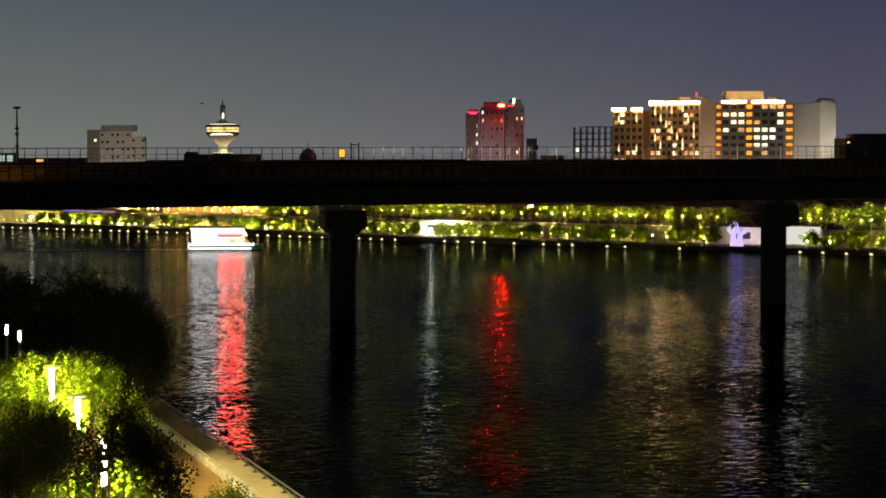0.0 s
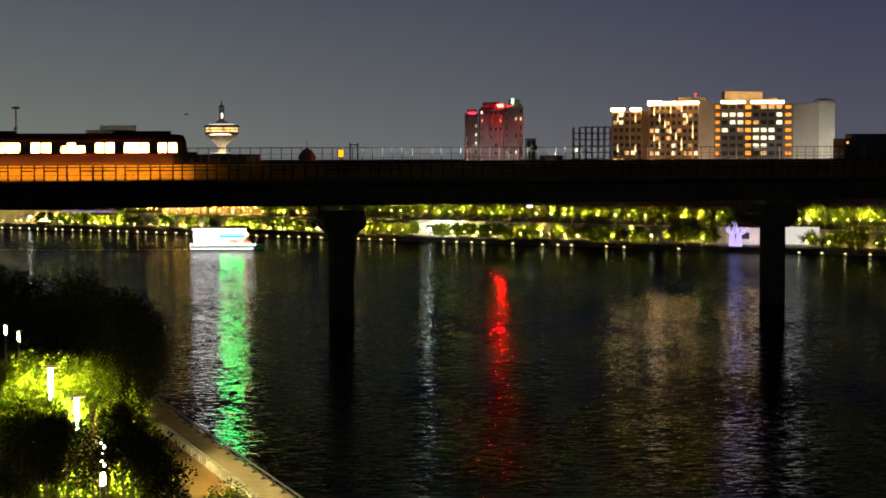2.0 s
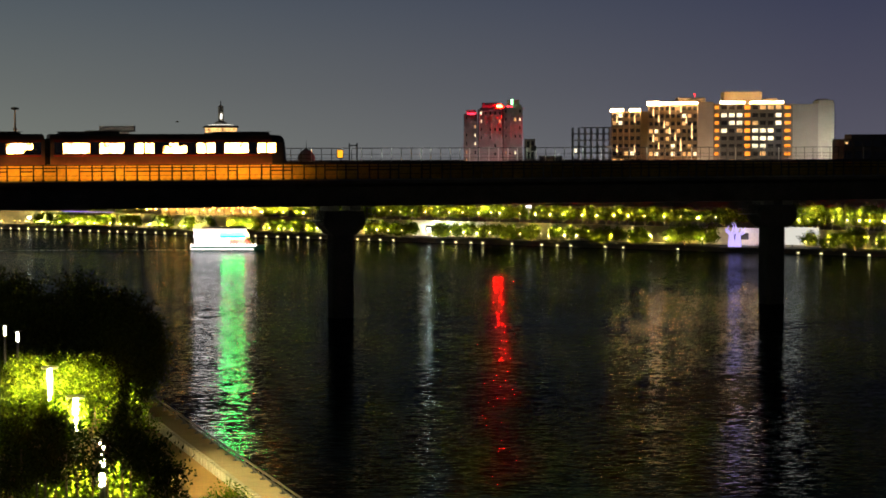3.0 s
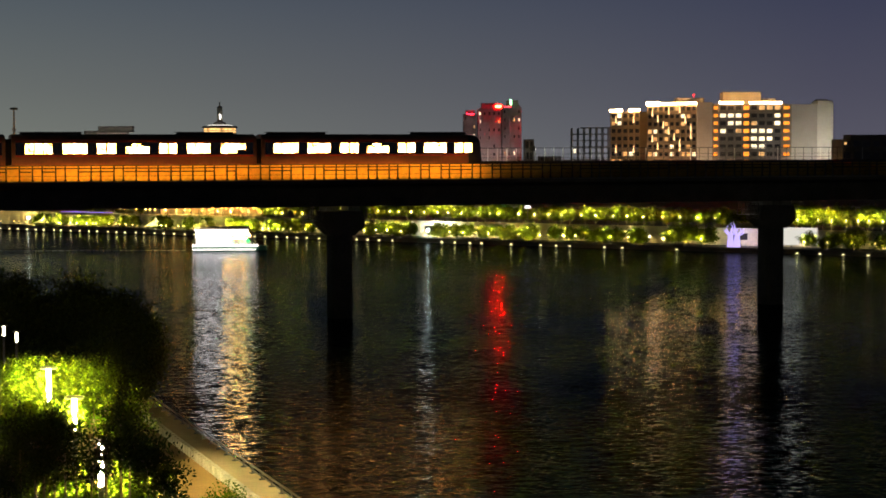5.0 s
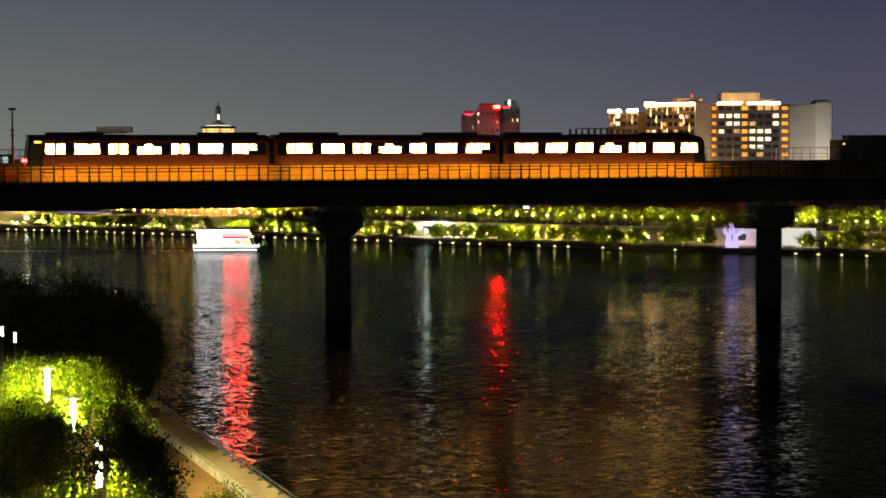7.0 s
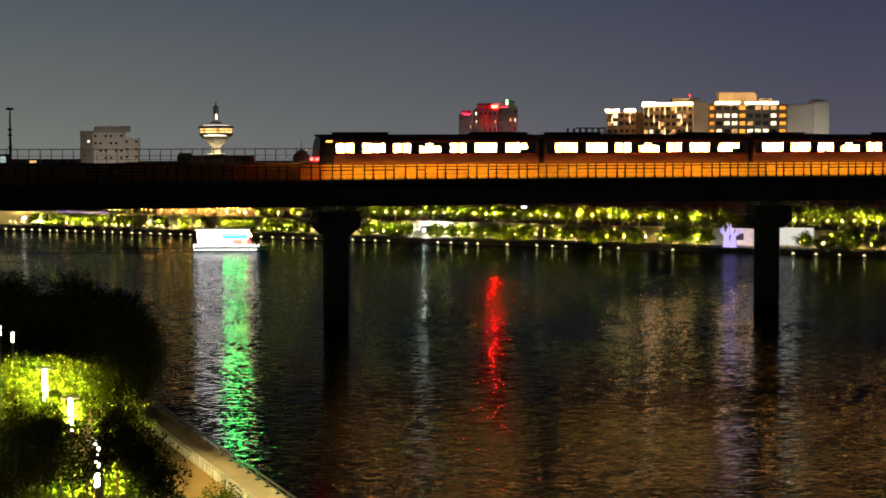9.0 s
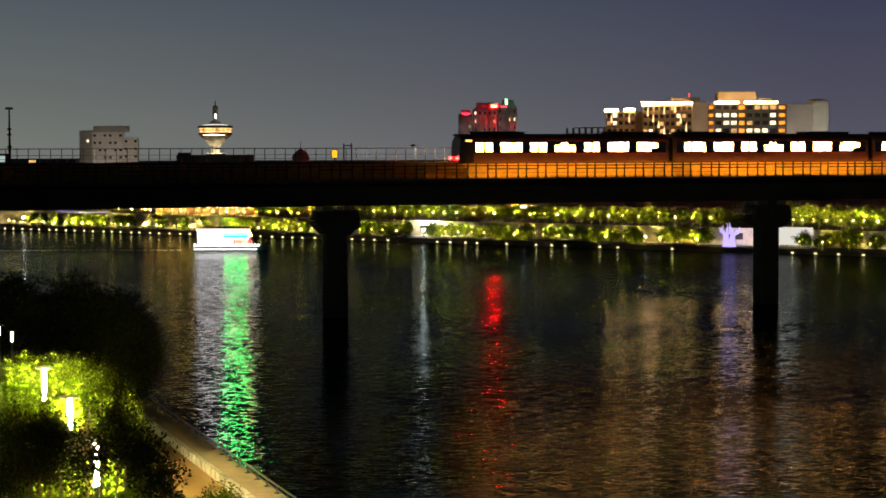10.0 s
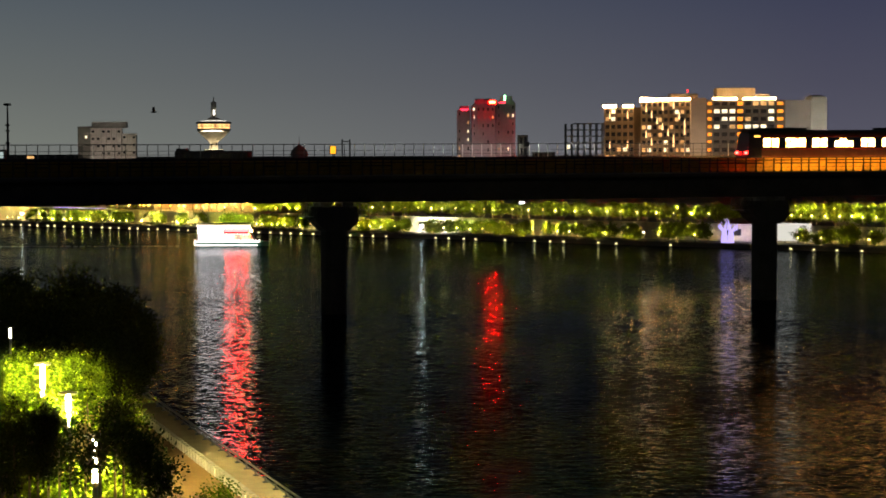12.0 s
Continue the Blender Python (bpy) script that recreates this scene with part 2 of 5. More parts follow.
def piece(name, me, parent, m):
    ob = new(name, me)
    ob.parent = parent
    ob.matrix_basis = m
    return ob


# ---------------------------------------------------------------- ground, river, banks
BRIDGE = pose(0, 176.6, 0, 0, 0, 18.778)      # x along the viaduct, y towards its far side
BANK = pose(-4.85, 64.13, 0, 0, 0, 108.6)     # x along the near bank, y inland
FAR = pose(0, 318.0, 0, 0, 0, -34.65)         # x along the far bank, y inland


def structure(name, me, m, label, category):
    ob = new(name, me)
    ob.matrix_world = m
    return tagged(ob, label, category, kind="structure")


structure("ground", solid("ground", SOIL, (-4500, 4500, -4500, 4500, -5, -4)), pose(0, 0, 0), "dark river bed and plain under the water", "ground")
bm = bmesh.new()
bmesh.ops.create_grid(bm, x_segments=4, y_segments=4, size=1400)
river = structure("water", mesh_of("water", bm, WATER), pose(0, 300, 0), "dark rippled river water reflecting coloured city lights", "water")
structure("near_bank", solid("near_bank", PAVING, (-160, 130, 0.9, 260, -4, 3.45)), BANK, "tan paved riverside promenade lit by lamps", "promenade")
structure("near_quay", solid("near_quay", KERB_STONE, (-160, 130, -0.25, 0.9, -4, 3.75)), BANK, "pale stone quay edge along the water", "quay")
structure("far_promenade", solid("far_promenade", EMBANK, (-700, 700, 0, 9, -4, 0.58)), FAR, "dark stone embankment with a low promenade", "promenade")
structure("far_ground", solid("far_ground", GROUND, (-4000, 4000, 9.5, 4000, -4, 3.0)), FAR, "dark flat city ground beyond the river", "ground")
structure("retaining_wall", solid("retaining_wall", PLASTER, (-700, 700, 9, 9.5, -4, 3.25)), FAR, "cream plastered retaining wall behind the promenade", "wall")

# Glowing sheet; haze over the distant city is put into its colour.
hz = bpy.data.materials.new("painted_city_haze")
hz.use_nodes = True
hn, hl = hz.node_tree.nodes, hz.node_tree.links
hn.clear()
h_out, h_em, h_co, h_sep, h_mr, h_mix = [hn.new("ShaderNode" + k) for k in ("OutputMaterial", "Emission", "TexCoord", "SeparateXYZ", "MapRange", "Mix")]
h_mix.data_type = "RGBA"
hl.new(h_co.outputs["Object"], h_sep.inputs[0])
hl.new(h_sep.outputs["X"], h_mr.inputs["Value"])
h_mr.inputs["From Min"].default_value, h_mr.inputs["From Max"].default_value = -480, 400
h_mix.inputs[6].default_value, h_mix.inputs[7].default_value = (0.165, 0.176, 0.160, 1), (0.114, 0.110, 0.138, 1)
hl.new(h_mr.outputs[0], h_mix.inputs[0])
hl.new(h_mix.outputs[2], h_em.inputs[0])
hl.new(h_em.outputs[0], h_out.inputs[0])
structure("backdrop", solid("backdrop", hz, (-900, 900, 0, 1, 2.9, 17)), pose(0, 2000, 0), "faint glowing sheet with distant city haze in its colour", "backdrop")

# kerb blocks of the near quay, with gaps between them
kerb = thing("kerb", BANK, "pale stone kerb of separate blocks along the promenade", "kerb", kind="structure")
block = solid("block", STONE, (-0.17, 0.17, 0.80, 1.02, 3.3, 3.80))
for i in range(200):
    piece("block", block, kerb, pose(-35 + i * 0.55, 0, 0))

# low railing on the quay edge
quay_rail = thing("quay_railing", BANK, "low metal railing with two tubes on the quay edge", "railing")
for z, r in ((4.03, 0.035), (3.865, 0.026)):
    bm = bmesh.new()
    tube(bm, (-60, -0.10, z), (120, -0.10, z), r, seg=8)
    part("rail", bm, STEEL, quay_rail)
bm = bmesh.new()
tube(bm, (0, -0.10, 3.75), (0, -0.10, 4.0), 0.04, seg=8)
box(bm, -0.08, 0.08, -0.20, 0.0, 3.75, 3.79)
post_me = mesh_of("post", bm, STEEL)
for i in range(100):
    piece("post", post_me, quay_rail, pose(-50 + i * 1.5, 0, 0))

# ---------------------------------------------------------------- viaduct
S0, S1 = -120.0, 190.0
viaduct = thing("viaduct", BRIDGE, "long grey concrete metro viaduct across the river", "bridge", kind="structure")
bm = bmesh.new()
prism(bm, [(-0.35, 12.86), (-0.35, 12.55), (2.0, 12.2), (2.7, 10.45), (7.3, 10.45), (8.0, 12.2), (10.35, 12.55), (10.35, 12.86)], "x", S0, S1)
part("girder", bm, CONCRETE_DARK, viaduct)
bm = bmesh.new()
for y in (2.25, 3.75, 6.25, 7.75):
    box(bm, S0, S1, y - 0.3, y + 0.3, 12.86, 13.12)
part("track_plinth", bm, CONCRETE, viaduct)
for y in (2.28, 3.72, 6.28, 7.72):
    bm = bmesh.new()
    prism(bm, [(y - 0.07, 13.12), (y + 0.07, 13.12), (y + 0.07, 13.15), (y + 0.015, 13.17), (y + 0.015, 13.26), (y + 0.036, 13.27), (y + 0.036, 13.3), (y - 0.036, 13.3), (y - 0.036, 13.27), (y - 0.015, 13.26), (y - 0.015, 13.17), (y - 0.07, 13.15)], "x", S0, S1)
    part("rail", bm, STEEL, viaduct)
bm = bmesh.new()
prism(bm, [(9.9, 12.86), (10.3, 12.86), (10.3, 14.25), (10.35, 14.25), (10.35, 14.45), (9.85, 14.45), (9.85, 14.25), (9.9, 14.25)], "x", S0, S1)
part("parapet", bm, CONCRETE, viaduct)
bm = bmesh.new()
box(bm, S0, S1, -0.32, 0.1, 12.86, 12.98)
part("edge_beam", bm, CONCRETE, viaduct)
# near fence: amber panels behind a dark steel rail
panel_me = solid("panel", PANEL, (0.0, 1.0, 0.0, 0.02, 12.99, 14.3))
bm = bmesh.new()
box(bm, -0.06, 0.06, -0.12, -0.05, 12.98, 14.36)
box(bm, -0.10, 0.10, -0.2, -0.02, 12.98, 13.08)
prism(bm, [(-0.10, 13.08), (0.10, 13.08), (0.035, 13.2), (-0.035, 13.2)], "y", -0.12, -0.05)
post_me = mesh_of("post", bm, STEEL)
for i in range(-70, 80):
    piece("panel", panel_me, viaduct, pose(i, 0, 0))
    piece("post", post_me, viaduct, pose(i + (0.09, -0.10, 0.02, 0.12, -0.06)[i % 5], 0, 0))
for z in (14.33, 14.10):
    bm = bmesh.new()
    tube(bm, (S0, -0.085, z), (S1, -0.085, z), 0.045 if z > 14.2 else 0.06, seg=6)
    part("handrail", bm, STEEL, viaduct)
bm = bmesh.new()
tube(bm, (0.0, -0.085, 13.80), (1.0, -0.085, 13.80), 0.06, seg=6)
mid_rail = mesh_of("mid_rail", bm, STEEL)
bm = bmesh.new()
tube(bm, (0.0, -0.085, 13.42), (1.0, -0.085, 13.42), 0.018, seg=5)
wire = mesh_of("wire", bm, STEEL)
fence_rng = random.Random(3)
for i in range(-70, 80):
    piece("wire", wire, viaduct, pose(i, 0, 0))
    if fence_rng.random() < 0.74:
        piece("mid_rail", mid_rail, viaduct, pose(i, 0, 0))
bm = bmesh.new()
box(bm, S0, -70, 0, 0.02, 12.99, 14.3)
box(bm, 80, S1, 0, 0.02, 12.99, 14.3)
part("panel", bm, PANEL, viaduct)
# far fence on the parapet
bm = bmesh.new()
tube(bm, (0, 10.1, 14.45), (0, 10.1, 15.75), 0.035, seg=6)
box(bm, -0.08, 0.08, 10.0, 10.2, 14.45, 14.5)
fence_post = mesh_of("fence_post", bm, STEEL)
bm = bmesh.new()
tube(bm, (0, 10.1, 14.45), (0, 10.1, 15.73), 0.045, seg=6)
pale_post = mesh_of("fence_post", bm, POST_LIT)
for i in range(-60, 90):
    piece("fence_post", pale_post if -5 < i < 20 or i % 5 == 0 else fence_post, viaduct, pose(i + 0.4, 0, 0))
for z, r in ((15.75, 0.04), (15.15, 0.022), (14.8, 0.022)):
    bm = bmesh.new()
    tube(bm, (S0, 10.1, z), (S1, 10.1, z), r, seg=6)
    part("fence_rail", bm, STEEL, viaduct)

# Unseen strip light, hidden in a tray, added to brighten the fence posts.
bm = bmesh.new()
prism(bm, [(9.55, 14.0), (9.9, 14.0), (9.9, 14.05), (9.6, 14.05), (9.6, 14.47), (9.55, 14.47)], "x", -60, 90)
part("light_tray", bm, STEEL, viaduct)
part("walkway_light", solid("walkway_light", POST_FILL, (-8, 30, 9.68, 9.76, 14.06, 14.1)), POST_FILL, viaduct, "pale unseen strip light added along the fence foot")

# piers
PIER_S = (-52.2, -8.2, 36.85, 81.0, 125.2, 169.4)


def make_pier():
    p = thing("bridge_pier", pose(0, 0, 0), "dark round-cornered concrete pier rising from the water", "pier", "viaduct piers")
    bm = bmesh.new()
    r, w, d = 0.4, 1.02, 1.1
    outline = []
    for cx, cy, a0 in ((w - r, d - r, 0), (-w + r, d - r, 90), (-w + r, -d + r, 180), (w - r, -d + r, 270)):
        for k in range(5):
            a = radians(a0 + k * 22.5)
            outline.append((cx + r * math.cos(a), 5 + cy + r * math.sin(a)))
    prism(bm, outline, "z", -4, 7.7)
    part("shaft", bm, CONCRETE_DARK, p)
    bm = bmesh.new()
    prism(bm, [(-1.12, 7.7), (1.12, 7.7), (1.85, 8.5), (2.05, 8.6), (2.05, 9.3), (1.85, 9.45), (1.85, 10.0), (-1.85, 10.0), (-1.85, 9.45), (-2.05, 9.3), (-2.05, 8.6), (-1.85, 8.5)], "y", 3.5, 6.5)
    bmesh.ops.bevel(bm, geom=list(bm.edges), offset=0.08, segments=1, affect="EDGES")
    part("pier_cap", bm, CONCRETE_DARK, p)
    bm = bmesh.new()
    box(bm, -1.6, -0.5, 3.7, 6.3, 10.0, 10.44)
    box(bm, 0.5, 1.6, 3.7, 6.3, 10.0, 10.44)
    part("bearing", bm, CONCRETE, p)
    for sgn in (-1, 1):
        bm = bmesh.new()
        a, b = sorted((sgn * 2.06, sgn * 3.1))
        box(bm, a, b, 3.6, 6.4, 9.0, 9.08)
        floor = part("inspection_platform", bm, STEEL, p, "small steel platform with a railing")
        for x in (a + 0.06, (a + b) / 2, b - 0.06):
            for y in (3.65, 6.35):
                bm = bmesh.new()
                tube(bm, (x, y, 9.08), (x, y, 10.2), 0.04, seg=6)
                part("post", bm, STEEL, floor)
        for z in (9.6, 10.2):
            bm = bmesh.new()
            tube(bm, (a, 3.65, z), (b, 3.65, z), 0.03, seg=6)
            part("rail", bm, STEEL, floor)
            bm = bmesh.new()
            tube(bm, (a, 6.35, z), (b, 6.35, z), 0.03, seg=6)
            part("rail", bm, STEEL, floor)
            bm = bmesh.new()
            tube(bm, (sgn * 3.04, 3.65, z), (sgn * 3.04, 6.35, z), 0.03, seg=6)
            part("rail", bm, STEEL, floor)
        bm = bmesh.new()
        tube(bm, (sgn * 2.0, 3.7, 8.65), (sgn * 3.0, 3.7, 9.0), 0.05, seg=6)
        part("brace", bm, STEEL, floor)
    return p


pier = make_pier()
pier.matrix_world = BRIDGE @ pose(PIER_S[0], 0, 0)
for s in PIER_S[1:]:
    copy_thing(pier, BRIDGE @ pose(s, 0, 0))

# small things on the viaduct
SIGNAL = glow("amber_signal_face", (1.0, 0.42, 0.02), 1.6)
sig = thing("track_signal", BRIDGE @ pose(-6.9, 9.6, 12.86), "small amber lit signal board beside the track", "signal")
bm = bmesh.new()
tube(bm, (0, 0, 0), (0, 0, 2.0), 0.05)
box(bm, -0.32, 0.32, -0.03, 0.08, 1.95, 2.75)
part("board", bm, STEEL, sig)
part("signal_face", solid("signal_face", SIGNAL, (-0.26, 0.26, -0.05, -0.034, 2.0, 2.7)), SIGNAL, sig, "glowing amber face")
gate = thing("cable_portal", BRIDGE @ pose(-5.6, 9.6, 12.86), "narrow dark steel portal frame beside the track", "portal")
for x in (-0.38, 0.38):
    bm = bmesh.new()
    box(bm, x - 0.05, x + 0.05, -0.06, 0.06, 0, 3.35)
    part("post", bm, STEEL, gate)
bm = bmesh.new()
box(bm, -0.33, 0.33, -0.05, 0.05, 3.1, 3.2)
part("crossbar", bm, STEEL, gate)
cabinet = thing("relay_box", BRIDGE @ pose(12.9, 9.5, 12.86), "dark relay box on a post beside the track", "box")
bm = bmesh.new()
tube(bm, (0, 0, 0), (0, 0, 2.9), 0.06)
part("post", bm, STEEL, cabinet)
bm = bmesh.new()
box(bm, -0.22, 0.22, -0.2, 0.2, 2.6, 3.1)
bmesh.ops.bevel(bm, geom=list(bm.edges), offset=0.04, segments=1, affect="EDGES")
part("housing", bm, STEEL, cabinet)

# ---------------------------------------------------------------- metro train
SECTION = [(-1.38, 0.95), (-1.45, 1.1), (-1.45, 3.05), (-1.36, 3.35), (-1.1, 3.58), (-0.6, 3.70), (0.6, 3.70), (1.1, 3.58), (1.36, 3.35), (1.45, 3.05), (1.45, 1.1), (1.38, 0.95)]
# the cars, metres from the train's nose: rear, front, lit openings (start, end, kind)
CARS = (
    (-21.25, -0.25, ((-20.2, -17.85, "triple"), (-16.99, -14.88, "wide"), (-13.95, -12.26, "door"), (-11.44, -9.34, "sign"), (-8.4, -6.78, "door"), (-5.88, -3.74, "wide"), (-2.89, -1.24, "door"))),
    (-43.3, -21.75, ((-42.21, -39.85, "triple"), (-38.96, -36.87, "wide"), (-35.96, -34.35, "door"), (-33.49, -31.41, "sign"), (-30.49, -29.0, "door"), (-28.02, -25.99, "wide"), (-25.05, -22.74, "half"))),
    (-65.2, -43.85, ((-63.68, -62.03, "door"), (-61.2, -59.05, "wide"), (-58.21, -56.58, "door"), (-55.69, -53.64, "sign"), (-52.68, -51.16, "door"), (-50.25, -48.11, "wide"), (-47.23, -44.96, "half"))))


def pane(x0, x1, side, z0, z1):
    y0, y1 = sorted((side * 1.464, side * 1.474))
    return (x0, x1, y0, y1, z0, z1)


def make_train():
    train = thing("metro_train", pose(0, 0, 0), "three-car metro train with red stripes and warmly lit windows", "train")
    for c, (x0, x1, openings) in enumerate(CARS):
        long = x1 - x0
        bm = bmesh.new()
        if c == 1:
            prism(bm, SECTION, "x", x0, x1)
        else:
            # the cab end is raked and rounded
            n = len(SECTION)

            def loft(stations):
                rings = []
                for d, k, drop in stations:
                    x = x0 + d if c == 0 else x1 - d
                    rings.append([bm.verts.new((x - (max(0, z - 2.2) * 0.2 * (1 if c == 0 else -1) if d > long - 1 else 0), y * k, 0.95 + (z - 0.95) * (1 - drop * 0.25))) for y, z in SECTION])
                for p, q in zip(rings, rings[1:]):
                    for i in range(n):
                        j = (i + 1) % n
                        bm.faces.new((p[i], p[j], q[j], q[i]))
                bm.faces.new(rings[0])
                bm.faces.new(rings[-1])

            loft([(long - 1.3, 1.0, 0), (long - 0.55, 0.97, 0.03), (long - 0.1, 0.92, 0.09), (long + 0.1, 0.82, 0.22)])
            part("cab_end", bm, CAB_DARK, train, "dark rounded cab end")
            bm = bmesh.new()
            loft([(0, 1.0, 0), (long - 1.304, 1.0, 0)])
        body = part("car_body", bm, BODY_STEEL, train, "steel car body with red stripes, warm light put into its colour")
        bm = bmesh.new()
        e0, e1 = (x0 + 0.3, x1 - 1.4) if c == 0 else (x0 + 1.31, x1 - 0.3) if c == 2 else (x0 + 0.3, x1 - 0.3)
        for side in (-1, 1):
            ya, yb = sorted((side * 1.45, side * 1.462))
            box(bm, e0, e1, ya, yb, 1.95, 3.03)
        part("window_band", bm, GLASS_DARK, body, "dark tinted window band")
        bm = bmesh.new()
        for side in (-1, 1):
            for z0, z1 in ((3.06, 3.2), (1.78, 1.93)):
                ya, yb = sorted((side * 1.40, side * 1.466))
                box(bm, e0, e1, ya, yb, z0, z1)
        part("stripe", bm, BODY_RED, body, "red stripe")
        bm = bmesh.new()
        for side in (-1, 1):
            ya, yb = sorted((side * 1.25, side * 1.40))
            box(bm, x0 + 0.5, x1 - 0.9, ya, yb, 0.45, 0.97)
        part("skirt", bm, ROOF_STEEL, body)
        # Tube added low on the car side to light the amber panels from behind.
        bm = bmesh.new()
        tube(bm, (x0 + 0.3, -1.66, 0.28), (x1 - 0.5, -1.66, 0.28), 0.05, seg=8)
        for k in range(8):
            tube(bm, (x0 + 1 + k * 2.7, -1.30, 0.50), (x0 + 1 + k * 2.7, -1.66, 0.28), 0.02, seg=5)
        part("panel_fill_tube", bm, PANEL_FILL, body, "warm light tube added to light the fence panels")
        bm = bmesh.new()
        prism(bm, [(-1.12, 3.57), (-0.6, 3.715), (0.6, 3.715), (1.12, 3.57), (1.0, 3.66), (0.6, 3.76), (-0.6, 3.76), (-1.0, 3.66)], "x", x0 + 0.1, x1 - (1.3 if c == 0 else 0.1))
        part("roof", bm, ROOF_STEEL, body, "dull grey roof")
        for a, b in ((0.9, 6.1), (14.7, 19.6)):
            a, b = (a, b) if c < 2 else (long - b, long - a)
            bm = bmesh.new()
            box(bm, x0 + a, x0 + b, -0.95, 0.95, 3.70, 3.93)
            bmesh.ops.bevel(bm, geom=list(bm.edges), offset=0.07, segments=2, affect="EDGES")
            box(bm, x0 + a - 0.15, x0 + b + 0.15, -1.0, 1.0, 3.93, 3.97)
            part("air_conditioner", bm, RUBBER, body, "long dark roof air-conditioning unit")
        for a, b, kind in openings:
            a, b = a - x0, b - x0
            for side in (-1, 1):
                if kind == "wide":
                    ps = [(a, b, 2.08, 2.92)]
                elif kind == "door":
                    m = (a + b) / 2
                    ps = [(a, m - 0.09, 2.08, 2.92), (m + 0.09, b, 2.08, 2.92)]
                elif kind == "half":
                    d = (b - a) / 3
                    ps = [(a + i * d + 0.05, a + (i + 1) * d - 0.05, 2.08 if i < 2 else 2.4, 2.92) for i in range(3)]
                elif kind == "triple":
                    d = (b - a) / 3
                    ps = [(a + i * d + 0.06, a + (i + 1) * d - 0.06, 2.08, 2.92) for i in range(3)]
                else:
                    ps = [(a, b, 2.08, 2.66), (a + 0.6, b - 0.75, 2.76, 2.9)]
                for p0, p1, z0, z1 in ps:
                    part("window_pane", solid("window_pane", TRAIN_LIGHT, pane(x0 + p0, x0 + p1, side, z0, z1)), TRAIN_LIGHT, body)
        for d in (3.2, long - 3.2):
            bm = bmesh.new()
            box(bm, x0 + d - 1.6, x0 + d + 1.6, -1.0, 1.0, 0.4, 0.7)
            for wx in (-1.1, 1.1):
                for y in (-0.78, 0.66):
                    tube(bm, (x0 + d + wx, y, 0.43), (x0 + d + wx, y + 0.12, 0.43), 0.43, seg=16)
            part("bogie", bm, STEEL, train, "dark steel bogie with wheels")
        if c == 2:
            part("end_sign", solid("end_sign", SIGN_AMBER, (x0 + 0.55, x0 + 1.15, -1.44, -1.36, 3.02, 3.2)), SIGN_AMBER, body, "amber destination sign")
        if c < 2:
            bm = bmesh.new()
            box(bm, x0 - 0.55, x0 + 0.05, -1.1, 1.1, 1.1, 3.35)
            part("gangway", bm, RUBBER, train, "black corridor bellows between cars")
    for x, mt, nm in ((0.02, HEAD_WHITE, "headlight"), (CARS[2][0] - 0.27, TAIL_RED, "tail_light")):
        for y in (-0.95, 0.95):
            bm = bmesh.new()
            tube(bm, (x - 0.45 if x > -1 else x + 0.6, y, 1.5), (x - 0.2 if x > -1 else x, y, 1.5), 0.13, seg=12)
            part(nm, bm, mt, train)
    return train


train = make_train()

# ---------------------------------------------------------------- tour boat
BOAT_WHITE = glow("boat_white_leds", (1.0, 0.86, 0.82), 3.4)
BOAT_WARM_DIM = glow("boat_cabin_light", (1.0, 0.72, 0.5), 1.1, vary=0.5, size=0.8)
BOAT_WARM = glow("boat_warm_leds", (1.0, 0.62, 0.25), 14.0)
DRUM_RED = glow("drum_red_leds", (1.0, 0.012, 0.012), 62.0)
DRUM_WARM = glow("drum_warm_leds", (1.0, 0.45, 0.11), 32.0)
DRUM_GREEN = glow("drum_green_leds", (0.016, 1.0, 0.13), 40.0)
boat = thing("tour_boat", pose(-34, 298.3, 0), "small two-deck tour boat covered in bright white lights", "boat")
bm = bmesh.new()
hull_rows = [(-5.4, 0.9), (-4.6, 1.5), (0, 1.7), (3.6, 1.5), (5.0, 0.9), (6.0, 0.15)]
rings = []
for x, w in hull_rows:
    rings.append([bm.verts.new(p) for p in ((x, -w, 0.75), (x, -w * 0.75, -0.35), (x, w * 0.75, -0.35), (x, w, 0.75))])
for a, b in zip(rings, rings[1:]):
    for i in range(4):
        j = (i + 1) % 4
        bm.faces.new((a[i], a[j], b[j], b[i]))
bm.faces.new(rings[0])
bm.faces.new(rings[-1])
part("hull", bm, GREEN_PAINT, boat, "green painted hull")
bm = bmesh.new()
box(bm, -5.3, 4.8, -1.72, -1.66, 0.62, 0.80)
box(bm, -5.45, -5.4, -1.0, 1.0, 0.3, 0.75)
part("gunwale_strip", bm, BOAT_WHITE, boat, "white light strip along the gunwale")
bm = bmesh.new()
prism(bm, [(-4.9, 0.8), (3.9, 0.8), (3.2, 2.15), (-4.9, 2.15)], "y", -1.45, 1.45)
bmesh.ops.bevel(bm, geom=list(bm.edges), offset=0.1, segments=2, affect="EDGES")
part("cabin", bm, WHITE_PAINT, boat, "white cabin")
for i in range(6):
    part("cabin_window", solid("cabin_window", BOAT_WHITE, (-4.7 + i * 0.92, -3.92 + i * 0.92, -1.475, -1.455, 1.0, 1.95)), BOAT_WHITE, boat)
for i in range(2):
    part("cabin_window", solid("cabin_window", BOAT_WARM_DIM, (1.0 + i * 1.05, 1.9 + i * 1.05, -1.475, -1.455, 1.0, 1.95)), BOAT_WARM_DIM, boat)
bm = bmesh.new()
tube(bm, (0, 0, 2.15), (0, 0, 3.3), 0.04, seg=6)
post_me = mesh_of("canopy_post", bm, WHITE_PAINT)
for x in (-4.6, -2.2, 0.4, 2.8):
    for y in (-1.35, 1.35):
        piece("canopy_post", post_me, boat, pose(x, y, 0))
